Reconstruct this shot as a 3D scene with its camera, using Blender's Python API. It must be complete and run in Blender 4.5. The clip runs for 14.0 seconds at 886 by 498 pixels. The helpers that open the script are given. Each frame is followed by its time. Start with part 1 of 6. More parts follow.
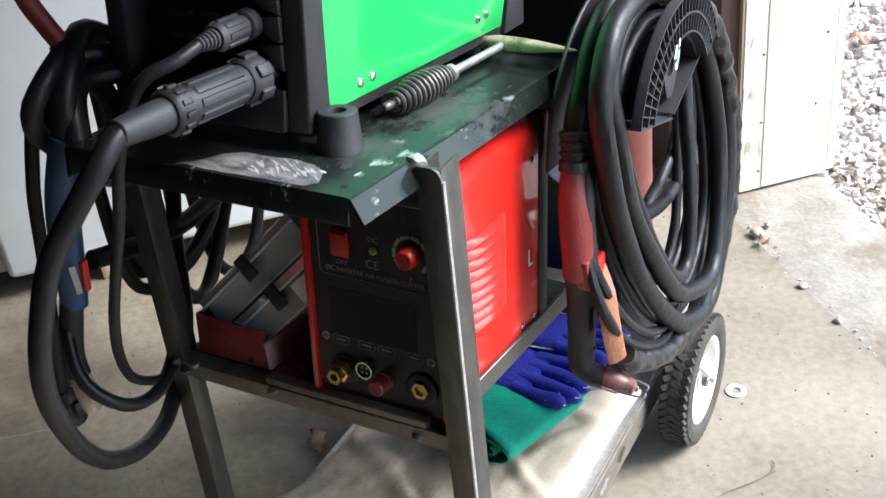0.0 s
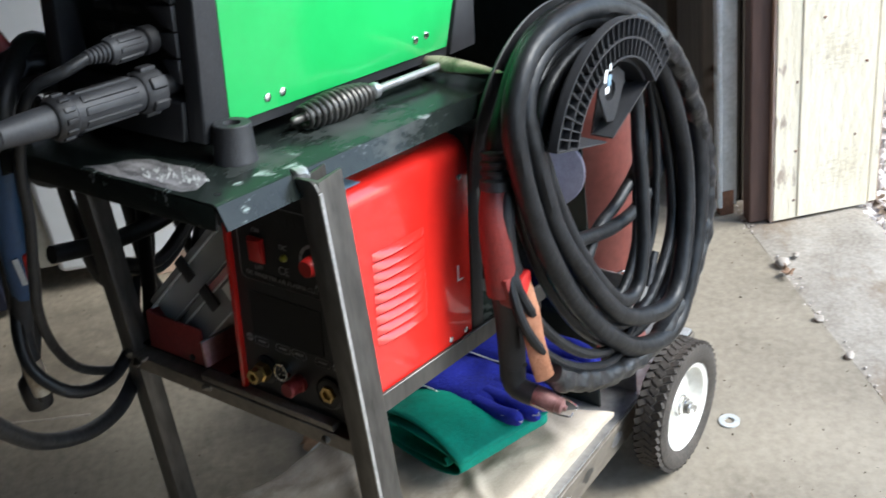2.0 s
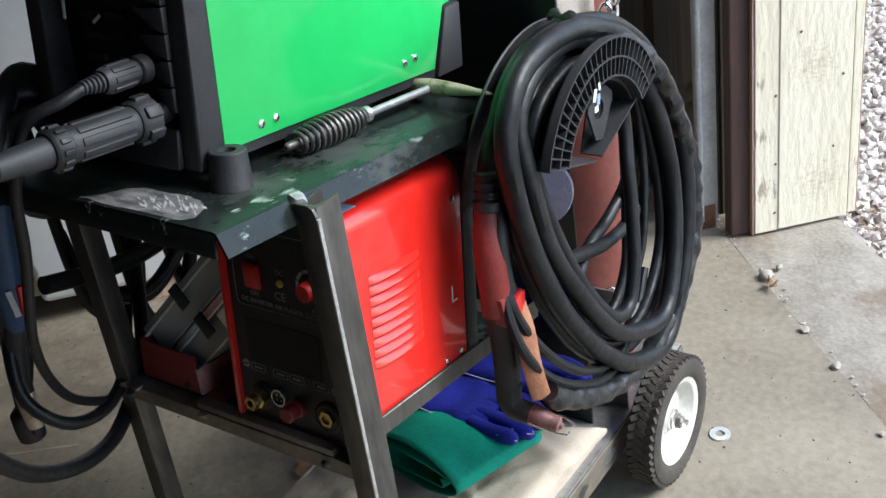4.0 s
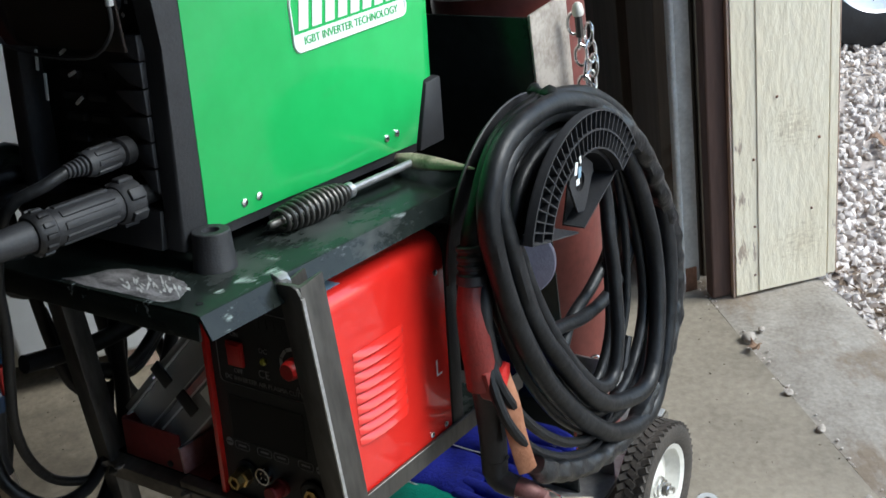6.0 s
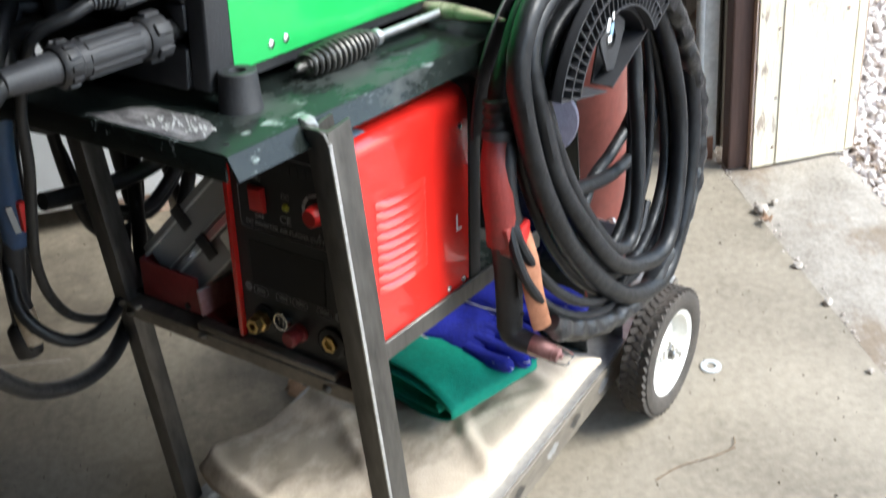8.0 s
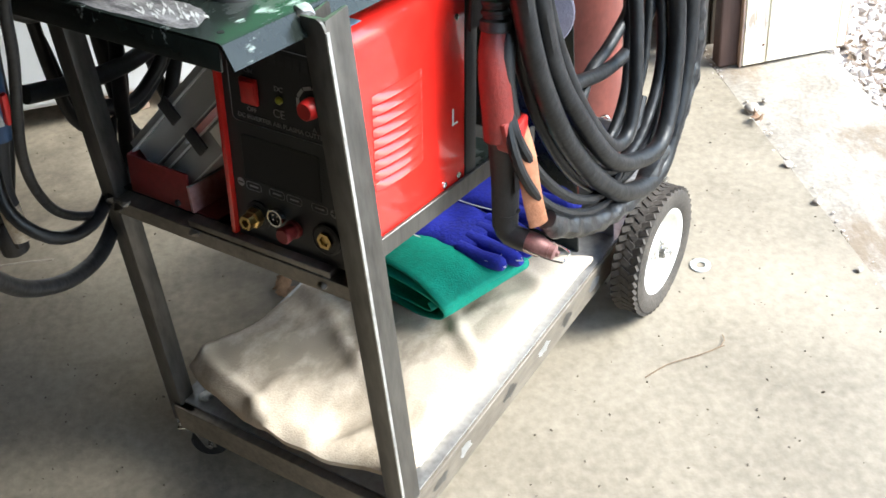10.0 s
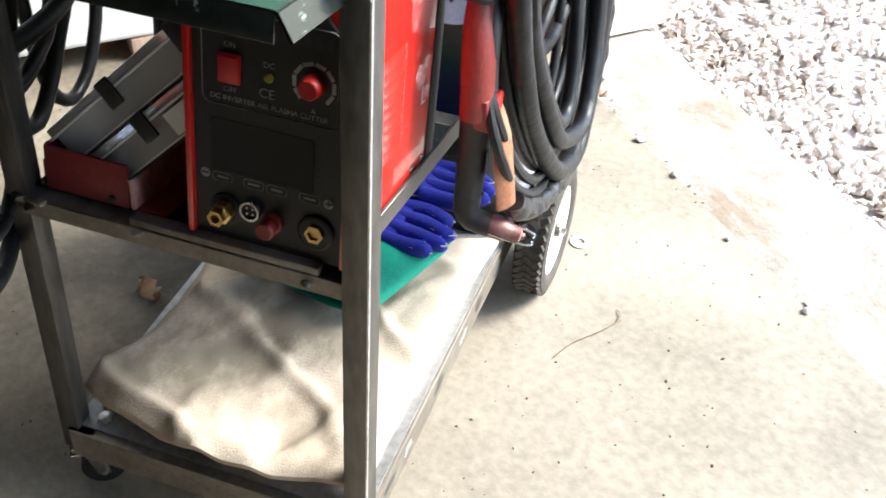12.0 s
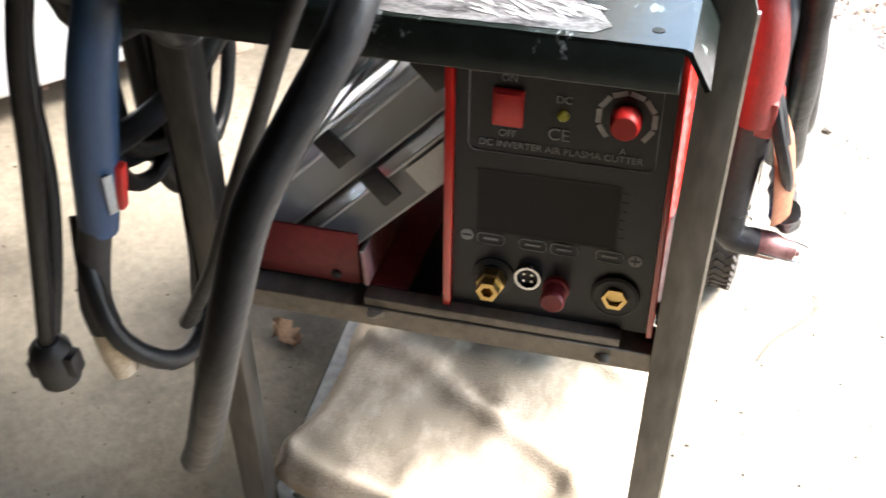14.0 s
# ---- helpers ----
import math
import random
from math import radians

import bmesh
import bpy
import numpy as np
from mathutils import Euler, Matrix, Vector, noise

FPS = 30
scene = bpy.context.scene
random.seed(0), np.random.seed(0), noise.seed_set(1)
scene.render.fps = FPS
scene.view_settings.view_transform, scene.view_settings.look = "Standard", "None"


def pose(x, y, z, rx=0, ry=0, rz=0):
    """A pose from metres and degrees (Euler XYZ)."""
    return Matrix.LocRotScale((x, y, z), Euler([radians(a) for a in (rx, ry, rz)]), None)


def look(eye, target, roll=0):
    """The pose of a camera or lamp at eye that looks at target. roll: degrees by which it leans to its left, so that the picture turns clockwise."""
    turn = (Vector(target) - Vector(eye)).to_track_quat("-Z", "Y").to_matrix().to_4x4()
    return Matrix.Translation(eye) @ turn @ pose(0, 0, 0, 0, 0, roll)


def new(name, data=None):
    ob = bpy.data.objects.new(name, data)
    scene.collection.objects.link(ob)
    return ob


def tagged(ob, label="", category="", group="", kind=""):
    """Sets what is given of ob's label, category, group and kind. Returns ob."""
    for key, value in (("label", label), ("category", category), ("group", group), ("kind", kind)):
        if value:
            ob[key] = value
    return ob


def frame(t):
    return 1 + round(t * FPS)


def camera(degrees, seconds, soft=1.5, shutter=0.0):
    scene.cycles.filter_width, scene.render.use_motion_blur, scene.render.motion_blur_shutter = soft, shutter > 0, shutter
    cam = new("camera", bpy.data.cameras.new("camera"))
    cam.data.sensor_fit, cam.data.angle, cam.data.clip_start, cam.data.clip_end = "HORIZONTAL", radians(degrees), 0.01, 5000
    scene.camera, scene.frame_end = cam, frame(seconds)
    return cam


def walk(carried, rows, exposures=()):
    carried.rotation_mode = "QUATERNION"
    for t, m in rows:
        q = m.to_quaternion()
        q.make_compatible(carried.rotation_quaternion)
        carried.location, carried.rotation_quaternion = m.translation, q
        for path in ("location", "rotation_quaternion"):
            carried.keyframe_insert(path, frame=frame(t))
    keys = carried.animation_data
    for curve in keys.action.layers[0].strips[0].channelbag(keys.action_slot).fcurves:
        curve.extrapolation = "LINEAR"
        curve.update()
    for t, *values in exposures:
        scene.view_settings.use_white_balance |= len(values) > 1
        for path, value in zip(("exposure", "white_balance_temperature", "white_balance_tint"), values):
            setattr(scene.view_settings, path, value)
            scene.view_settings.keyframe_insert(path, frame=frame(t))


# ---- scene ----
cam = camera(43.3, 14.0, 1.5, 0.5)
PATH = [
    (0, (0.453, -0.692, 1.203), (-0.446, 0.736, 0.13), -7.3),
    (0.5, (0.489, -0.649, 1.213), (-0.518, 0.718, 0.156), -8.4),
    (1, (0.567, -0.616, 1.204), (-0.62, 0.632, 0.188), -8.7),
    (1.5, (0.622, -0.589, 1.181), (-0.535, 0.668, 0.142), -8.2),
    (2, (0.656, -0.603, 1.193), (-0.451, 0.713, 0.173), -8.7),
    (2.5, (0.66, -0.602, 1.197), (-0.399, 0.766, 0.194), -8.6),
    (3, (0.66, -0.61, 1.2), (-0.41, 0.764, 0.216), -9.1),
    (3.2, (0.656, -0.612, 1.199), (-0.426, 0.742, 0.203), -9.4),
    (5.3, (0.637, -0.617, 1.21), (-0.425, 0.768, 0.234), -9.0),
    (5.5, (0.637, -0.617, 1.214), (-0.428, 0.782, 0.259), -9.0),
    (6, (0.637, -0.609, 1.216), (-0.43, 0.815, 0.303), -9.2),
    (6.5, (0.639, -0.605, 1.213), (-0.435, 0.833, 0.33), -9.2),
    (7, (0.63, -0.605, 1.215), (-0.451, 0.831, 0.337), -8.7),
    (7.5, (0.623, -0.614, 1.214), (-0.444, 0.787, 0.265), -7.8),
    (8, (0.615, -0.62, 1.204), (-0.407, 0.685, 0.085), -7.4),
    (8.5, (0.613, -0.613, 1.196), (-0.365, 0.621, -0.037), -7.6),
    (8.7, (0.612, -0.612, 1.194), (-0.346, 0.598, -0.079), -7.6),
    (10.8, (0.524, -0.659, 1.177), (-0.393, 0.61, -0.067), -6.7),
    (11, (0.461, -0.675, 1.17), (-0.322, 0.657, -0.099), -4.7),
    (11.5, (0.352, -0.683, 1.148), (-0.134, 0.771, -0.136), 0.5),
    (12, (0.315, -0.688, 1.149), (-0.153, 0.759, -0.15), 2.7),
    (12.5, (0.318, -0.666, 1.147), (-0.308, 0.691, -0.182), 1.2),
    (13, (0.293, -0.657, 1.141), (-0.507, 0.587, -0.205), -4.4),
    (13.5, (0.085, -0.621, 1.116), (-0.504, 0.739, -0.228), -3.5),
    (14, (0.012, -0.561, 1.088), (-0.398, 0.829, -0.29), -2.6),
]
LIGHT = [(0.0, 2.014, 6050, 7), (0.5, 1.325, 6000, 6), (1.0, 1.431, 6000, 6), (1.5, 1.59, 6000, 6), (2.0, 1.59, 6000, 6), (3.0, 1.484, 6000, 6), (5.5, 1.06, 6000, 5), (6.2, 0.901, 6000, 4), (7.0, 1.113, 6000, 4), (7.5, 1.219, 6050, 5), (8.0, 1.855, 6150, 6), (8.5, 2.215, 6150, 4), (11.0, 2.327, 6250, 5), (12.0, 2.47, 6300, 6), (13.0, 3.12, 6400, 9), (14.0, 3.276, 6500, 10)]
walk(cam, [(t, look(eye, target, roll)) for t, eye, target, roll in PATH], LIGHT)

# ---- world, sun, exposure ----
GARAGE = pose(-0.113, 1.267, 0, 0, 0, -46.2)      # x along the door opening, y outwards
CART = pose(0, 0, 0)
MID = pose(0, -0.0024, 0.4813, -9, 0, 0)           # sloping middle shelf, at the cutter's front lower corner
TOP = pose(0, -0.100, 0.788, -8.8, 0, 0)           # sloping top shelf, at its front edge

world = bpy.data.worlds.new("sky")
scene.world = world
world.use_nodes = True
wn = world.node_tree
sky = wn.nodes.new("ShaderNodeTexSky")
sky.sky_type = "NISHITA"
sky.sun_disc = False
sky.sun_elevation = radians(43)
sky.sun_rotation = radians(64)
wn.links.new(sky.outputs[0], wn.nodes["Background"].inputs[0])
wn.nodes["Background"].inputs[1].default_value = 0.15

sun_data = bpy.data.lights.new("sun", "SUN")
sun_data.energy = 2.2
sun_data.angle = radians(26)
sun_data.color = (1.0, 0.965, 0.91)
sun = new("sun", sun_data)
sun.matrix_world = look((3.66, 1.78, 3.9), (0, 0, 0))


# ---- materials ----
def surf(name, dark, light, scale=20, rough=0.5, metal=0.0, bump=0.0, bump_scale=None, rough_var=0.1, fine=8.0,
         coat=0.0, contrast=(0.3, 0.7), per_object=0.0, stretch=(1, 1, 1)):
    m = bpy.data.materials.new(name)
    m.use_nodes = True
    n, l = m.node_tree.nodes, m.node_tree.links
    b = n["Principled BSDF"]
    tc = n.new("ShaderNodeTexCoord")
    mp = n.new("ShaderNodeMapping")
    mp.inputs["Scale"].default_value = stretch
    l.new(tc.outputs["Object"], mp.inputs[0])
    big = n.new("ShaderNodeTexNoise")
    big.inputs["Scale"].default_value = scale
    big.inputs["Detail"].default_value = 7
    big.inputs["Roughness"].default_value = 0.6
    small = n.new("ShaderNodeTexNoise")
    small.inputs["Scale"].default_value = scale * fine
    small.inputs["Detail"].default_value = 4
    l.new(mp.outputs[0], big.inputs["Vector"])
    l.new(mp.outputs[0], small.inputs["Vector"])
    mix = n.new("ShaderNodeMath")
    mix.operation = "MULTIPLY_ADD"
    mix.inputs[1].default_value = 0.35
    l.new(small.outputs[0], mix.inputs[0])
    sc = n.new("ShaderNodeMath")
    sc.operation = "MULTIPLY"
    sc.inputs[1].default_value = 0.65
    l.new(big.outputs[0], sc.inputs[0])
    l.new(sc.outputs[0], mix.inputs[2])
    value = mix.outputs[0]
    if per_object:
        oi = n.new("ShaderNodeObjectInfo")
        ad = n.new("ShaderNodeMath")
        ad.operation = "MULTIPLY_ADD"
        ad.inputs[1].default_value = per_object
        l.new(oi.outputs["Random"], ad.inputs[0])
        sub = n.new("ShaderNodeMath")
        sub.operation = "SUBTRACT"
        sub.inputs[1].default_value = per_object / 2
        l.new(ad.outputs[0], sub.inputs[0])
        l.new(value, ad.inputs[2])
        value = sub.outputs[0]
    ramp = n.new("ShaderNodeValToRGB")
    ramp.color_ramp.elements[0].position, ramp.color_ramp.elements[1].position = contrast
    ramp.color_ramp.elements[0].color = (*dark, 1)
    ramp.color_ramp.elements[1].color = (*light, 1)
    l.new(value, ramp.inputs[0])
    l.new(ramp.outputs[0], b.inputs["Base Color"])
    rr = n.new("ShaderNodeMapRange")
    rr.inputs["To Min"].default_value = max(0.02, rough - rough_var)
    rr.inputs["To Max"].default_value = min(1, rough + rough_var)
    l.new(mix.outputs[0], rr.inputs[0])
    l.new(rr.outputs[0], b.inputs["Roughness"])
    b.inputs["Metallic"].default_value = metal
    b.inputs["Coat Weight"].default_value = coat
    if bump:
        bp = n.new("ShaderNodeBump")
        bp.inputs["Strength"].default_value = bump
        bp.inputs["Distance"].default_value = 0.003
        if bump_scale:
            bn = n.new("ShaderNodeTexNoise")
            bn.inputs["Scale"].default_value = bump_scale
            bn.inputs["Detail"].default_value = 5
            l.new(mp.outputs[0], bn.inputs["Vector"])
            l.new(bn.outputs[0], bp.inputs["Height"])
        else:
            l.new(mix.outputs[0], bp.inputs["Height"])
        l.new(bp.outputs[0], b.inputs["Normal"])
    return m


def blotched(m, spots, colour, rough=None, grain=28, stretch=0.45, lo=0.66, hi=0.80, reach=0.42):
    """Patches of wear, stain or painted shade, of a shape of their own, at places given in the object's metres: (x, y,
    z, radius).
    """
    n, l = m.node_tree.nodes, m.node_tree.links
    b = n["Principled BSDF"]
    tc = n.new("ShaderNodeTexCoord")
    noise_n = n.new("ShaderNodeTexNoise")
    noise_n.inputs["Scale"].default_value = grain
    noise_n.inputs["Detail"].default_value = 8
    noise_n.inputs["Roughness"].default_value = 0.7
    st = n.new("ShaderNodeMapping")
    st.inputs["Scale"].default_value = stretch if isinstance(stretch, tuple) else (1, stretch, 1)
    l.new(tc.outputs["Object"], st.inputs[0])
    l.new(st.outputs[0], noise_n.inputs["Vector"])
    total = None
    for x, y, z, r in spots:
        d = n.new("ShaderNodeVectorMath")
        d.operation = "DISTANCE"
        d.inputs[1].default_value = (x, y, z)
        l.new(tc.outputs["Object"], d.inputs[0])
        mr = n.new("ShaderNodeMapRange")
        mr.inputs["From Min"].default_value = r
        mr.inputs["From Max"].default_value = 0
        l.new(d.outputs["Value"], mr.inputs[0])
        if total is None:
            total = mr.outputs[0]
        else:
            mx = n.new("ShaderNodeMath")
            mx.operation = "MAXIMUM"
            l.new(total, mx.inputs[0])
            l.new(mr.outputs[0], mx.inputs[1])
            total = mx.outputs[0]
    ad = n.new("ShaderNodeMath")
    ad.operation = "MULTIPLY_ADD"
    ad.inputs[1].default_value = reach
    l.new(total, ad.inputs[0])
    l.new(noise_n.outputs[0], ad.inputs[2])
    mk = n.new("ShaderNodeMapRange")
    mk.inputs["From Min"].default_value = lo
    mk.inputs["From Max"].default_value = hi
    l.new(ad.outputs[0], mk.inputs[0])
    old = b.inputs["Base Color"].links[0].from_socket
    mc = n.new("ShaderNodeMix")
    mc.data_type = "RGBA"
    l.new(mk.outputs[0], mc.inputs["Factor"])
    l.new(old, mc.inputs["A"])
    mc.inputs["B"].default_value = (*colour, 1)
    l.new(mc.outputs["Result"], b.inputs["Base Color"])
    if rough is not None:
        oldr = b.inputs["Roughness"].links[0].from_socket
        mr2 = n.new("ShaderNodeMix")
        l.new(mk.outputs[0], mr2.inputs["Factor"])
        l.new(oldr, mr2.inputs["A"])
        mr2.inputs["B"].default_value = rough
        l.new(mr2.outputs["Result"], b.inputs["Roughness"])
    return m


def glass(name, colour, rough=0.05, alpha=0.35):
    m = bpy.data.materials.new(name)
    m.use_nodes = True
    b = m.node_tree.nodes["Principled BSDF"]
    b.inputs["Base Color"].default_value = (*colour, 1)
    b.inputs["Roughness"].default_value = rough
    b.inputs["Transmission Weight"].default_value = 1.0 - alpha
    b.inputs["IOR"].default_value = 1.25
    return m


M_floor = surf("shop concrete", (0.122, 0.101, 0.073), (0.310, 0.268, 0.205), 2.2, 0.66, 0, 0.25, 120, fine=30, contrast=(0.30, 0.66))
M_apron = surf("weathered concrete", (0.17, 0.145, 0.115), (0.40, 0.365, 0.315), 9, 0.9, 0, 1.0, 60, fine=14)
blotched(M_apron, [(x * 0.3, 0.03 + 0.16 * (x % 2), 0.0, 0.2) for x in range(-1, 9)], (0.21, 0.165, 0.12), 0.95, 16, (0.6, 1.2, 1), 0.72, 0.90)
blotched(M_floor, [(0.4, -0.9, 0.0, 0.5), (1.3, -0.45, 0.0, 0.45), (0.0, -1.4, 0.0, 0.5), (1.9, -0.3, 0.0, 0.4), (0.9, -1.3, 0.0, 0.4)], (0.075, 0.062, 0.046), 0.6, 4.5, (1, 0.7, 1), 0.70, 0.98)
M_soil = surf("gravel bed", (0.34, 0.29, 0.25), (0.56, 0.50, 0.45), 9, 0.95, 0, 0.8, 40)
M_stone = surf("crushed limestone", (0.52, 0.455, 0.41), (0.80, 0.73, 0.67), 14, 0.9, 0, 0.4, 90, contrast=(0.25, 0.7))
M_steel = surf("raw mill steel", (0.045, 0.043, 0.04), (0.15, 0.142, 0.13), 14, 0.40, 0.7, 0.12, 120, stretch=(1, 1, 0.25))
M_bright = surf("ground bright steel", (0.30, 0.30, 0.30), (0.72, 0.72, 0.71), 30, 0.4, 0.75, 0.2, 160)
M_shelf = surf("scuffed black-green paint", (0.006, 0.008, 0.007), (0.014, 0.019, 0.017), 9, 0.24, 0, 0.06, 140, rough_var=0.08)
M_shelf.node_tree.nodes["Principled BSDF"].inputs["Specular IOR Level"].default_value = 0.30
blotched(M_shelf, [(-0.012, 0.075, 0.0, 0.030), (-0.020, 0.045, 0.0, 0.022), (-0.004, 0.100, 0.0, 0.030), (-0.030, 0.125, 0.0, 0.020), (0.010, 0.030, -0.010, 0.03)], (0.30, 0.36, 0.33), 0.32, 42, (2.6, 0.55, 1), 0.80, 0.92)
blotched(M_shelf, [(0.004, 0.06, 0.0, 0.05), (0.004, 0.17, 0.0, 0.07), (0.003, 0.28, 0.0, 0.07), (-0.15, 0.0, 0.0, 0.10), (-0.06, 0.0, 0.0, 0.08)], (0.20, 0.22, 0.22), 0.3, 95, (1.4, 0.3, 1), 0.93, 1.02)
blotched(M_shelf, [(-0.04, 0.22, 0.0, 0.14), (-0.05, 0.10, 0.0, 0.08)], (0.045, 0.05, 0.047), 0.45, 60, (1.0, 0.5, 1), 0.72, 0.9)
M_red = surf("red gloss enamel", (0.54, 0.013, 0.009), (0.64, 0.022, 0.014), 5, 0.25, 0, 0.02, 300, rough_var=0.05, coat=0.8)
M_green = surf("green gloss enamel", (0.032, 0.42, 0.095), (0.040, 0.50, 0.120), 4, 0.20, 0, 0.012, 300, rough_var=0.04, coat=0.6)
M_black = surf("black moulded plastic", (0.009, 0.009, 0.010), (0.020, 0.020, 0.022), 40, 0.5, 0, 0.15, 400)
M_grey = surf("charcoal plastic", (0.016, 0.016, 0.018), (0.034, 0.035, 0.038), 30, 0.55, 0, 0.15, 400)
M_panel = surf("black front panel", (0.012, 0.0125, 0.0135), (0.020, 0.021, 0.023), 30, 0.42, 0, 0.05, 300)
M_rubber = surf("black rubber", (0.006, 0.0065, 0.0075), (0.020, 0.021, 0.024), 22, 0.55, 0, 0.25, 150)
M_cable = surf("dusty cable jacket", (0.004, 0.0045, 0.005), (0.017, 0.018, 0.020), 30, 0.42, 0, 0.6, 45, contrast=(0.32, 0.72), rough_var=0.16)
M_cable.node_tree.nodes["Principled BSDF"].inputs["Specular IOR Level"].default_value = 0.32
M_sleeve = surf("leather cable sleeve", (0.004, 0.0045, 0.005), (0.016, 0.017, 0.019), 18, 0.34, 0, 1.0, 55)
M_tyre = surf("worn tyre rubber", (0.02, 0.017, 0.014), (0.075, 0.062, 0.05), 26, 0.8, 0, 0.3, 200)
M_rim = surf("off-white wheel enamel", (0.55, 0.52, 0.45), (0.78, 0.76, 0.70), 14, 0.45, 0, 0.05, 100)
M_canvas = surf("heavy cream canvas", (0.37, 0.305, 0.235), (0.56, 0.475, 0.375), 7, 0.9, 0, 0.35, 420, fine=60, contrast=(0.3, 0.7))
# Darker patches paint dappled shade into the canvas colour.
blotched(M_canvas, [(-0.23, 0.11, 0.19, 0.15), (-0.16, 0.19, 0.19, 0.14), (-0.07, 0.05, 0.19, 0.09), (-0.12, 0.30, 0.19, 0.10), (-0.30, 0.05, 0.19, 0.07)], (0.26, 0.215, 0.16), None, 12, (1.5, 0.9, 1), 0.60, 0.82)
M_teal = surf("green cotton", (0.0, 0.20, 0.13), (0.005, 0.33, 0.22), 16, 0.85, 0, 0.35, 400)
M_blue = surf("blue suede leather", (0.004, 0.008, 0.16), (0.012, 0.02, 0.36), 22, 0.85, 0, 0.5, 200)
M_seam = surf("white stitching", (0.5, 0.5, 0.5), (0.75, 0.75, 0.75), 60, 0.8)
M_brass = surf("brass", (0.55, 0.38, 0.14), (0.75, 0.55, 0.24), 60, 0.3, 1.0)
M_copper = surf("heat-browned copper", (0.16, 0.075, 0.07), (0.30, 0.16, 0.15), 50, 0.4, 0.4)
M_chrome = surf("zinc plate", (0.55, 0.55, 0.55), (0.85, 0.85, 0.84), 60, 0.25, 1.0, 0.1, 200)
M_white = surf("white print", (0.72, 0.74, 0.72), (0.85, 0.86, 0.85), 50, 0.5)
M_white_red = surf("pale print", (0.20, 0.20, 0.20), (0.30, 0.30, 0.30), 50, 0.5)
M_scale = surf("worn grey print", (0.30, 0.30, 0.30), (0.46, 0.46, 0.46), 70, 0.5)
M_redplastic = surf("red plastic", (0.42, 0.012, 0.012), (0.58, 0.022, 0.018), 30, 0.45, 0, 0.05, 300)
M_torchred = surf("dusty red plastic", (0.11, 0.014, 0.012), (0.22, 0.024, 0.019), 24, 0.5, 0, 0.2, 300)
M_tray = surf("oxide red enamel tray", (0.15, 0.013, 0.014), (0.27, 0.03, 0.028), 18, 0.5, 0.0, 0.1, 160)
# Pale copy of the tray red: light on its side wall, as colour.
M_traylit = surf("red tray wall with painted light", (0.34, 0.12, 0.11), (0.62, 0.40, 0.37), 14, 0.5, 0.0, 0.1, 160)
M_clear = glass("clear polystyrene", (0.90, 0.92, 0.93), 0.08, 0.30)
M_smoke = glass("smoked cover", (0.10, 0.08, 0.07), 0.08, 0.3)
M_gunblue = surf("blue torch handle", (0.010, 0.036, 0.088), (0.020, 0.060, 0.135), 20, 0.45, 0, 0.1, 200)
M_leather = surf("tan leather strip", (0.30, 0.12, 0.06), (0.46, 0.21, 0.115), 30, 0.7, 0, 0.3, 200)
M_cyl = surf("maroon cylinder paint", (0.10, 0.022, 0.016), (0.19, 0.05, 0.038), 12, 0.42, 0, 0.15, 80)
M_hose = surf("clear braided hose", (0.50, 0.50, 0.48), (0.72, 0.72, 0.70), 60, 0.35, 0, 0.4, 500)
M_galv = surf("galvanised track", (0.40, 0.41, 0.40), (0.66, 0.67, 0.66), 18, 0.5, 0.25, 0.1, 90)
M_dusty = surf("dusty brown steel", (0.10, 0.085, 0.068), (0.24, 0.21, 0.17), 16, 0.5, 0.35, 0.15, 120, stretch=(1, 0.3, 1))
M_bare = surf("bare brown-stained steel", (0.24, 0.20, 0.165), (0.46, 0.41, 0.36), 22, 0.45, 0.3, 0.15, 120, contrast=(0.35, 0.6))
M_scuff = surf("ground and scuffed steel", (0.26, 0.255, 0.25), (0.46, 0.46, 0.455), 12, 0.36, 0.6, 0.15, 160, contrast=(0.35, 0.68))
M_pebble = surf("dusty pebble", (0.24, 0.21, 0.175), (0.46, 0.41, 0.36), 40, 0.9, 0, 0.3, 120)
# Pale colour paints lid-edge highlights and brightens the case floor and dividers.
M_palecase = surf("pale highlight plastic", (0.50, 0.52, 0.53), (0.72, 0.74, 0.75), 40, 0.35)
# Black plastic painted lighter so teeth and cover rim show in the shaded recess.
M_paleblack = surf("lightened black plastic", (0.022, 0.022, 0.024), (0.055, 0.055, 0.058), 30, 0.45, 0, 0.1, 300)
M_litter = surf("brown leaf litter", (0.09, 0.06, 0.038), (0.25, 0.18, 0.12), 40, 0.9)
M_display = surf("gloss black plate", (0.003, 0.0032, 0.004), (0.006, 0.0065, 0.0075), 30, 0.7)
M_scrape = surf("scraped grey primer", (0.035, 0.034, 0.036), (0.27, 0.262, 0.265), 55, 0.34, 0, 0.1, 200, contrast=(0.40, 0.60), stretch=(0.6, 1.8, 1))
M_hammer = blotched(surf("worn hammer steel", (0.36, 0.285, 0.215), (0.60, 0.49, 0.39), 60, 0.6, 0.1, 0.3, 200), [(-0.04, 0.295, 0.745, 0.05), (-0.09, 0.30, 0.742, 0.03)], (0.17, 0.16, 0.10), None, 60, 0.6, 0.72, 0.9)
M_rust = surf("rusty foot", (0.10, 0.045, 0.025), (0.30, 0.15, 0.09), 25, 0.8, 0.2, 0.4, 120)
M_wooddark = surf("dark weathered boards", (0.030, 0.025, 0.020), (0.10, 0.082, 0.066), 7, 0.85, 0, 0.5, 60, stretch=(1, 1, 0.08), per_object=0.3)
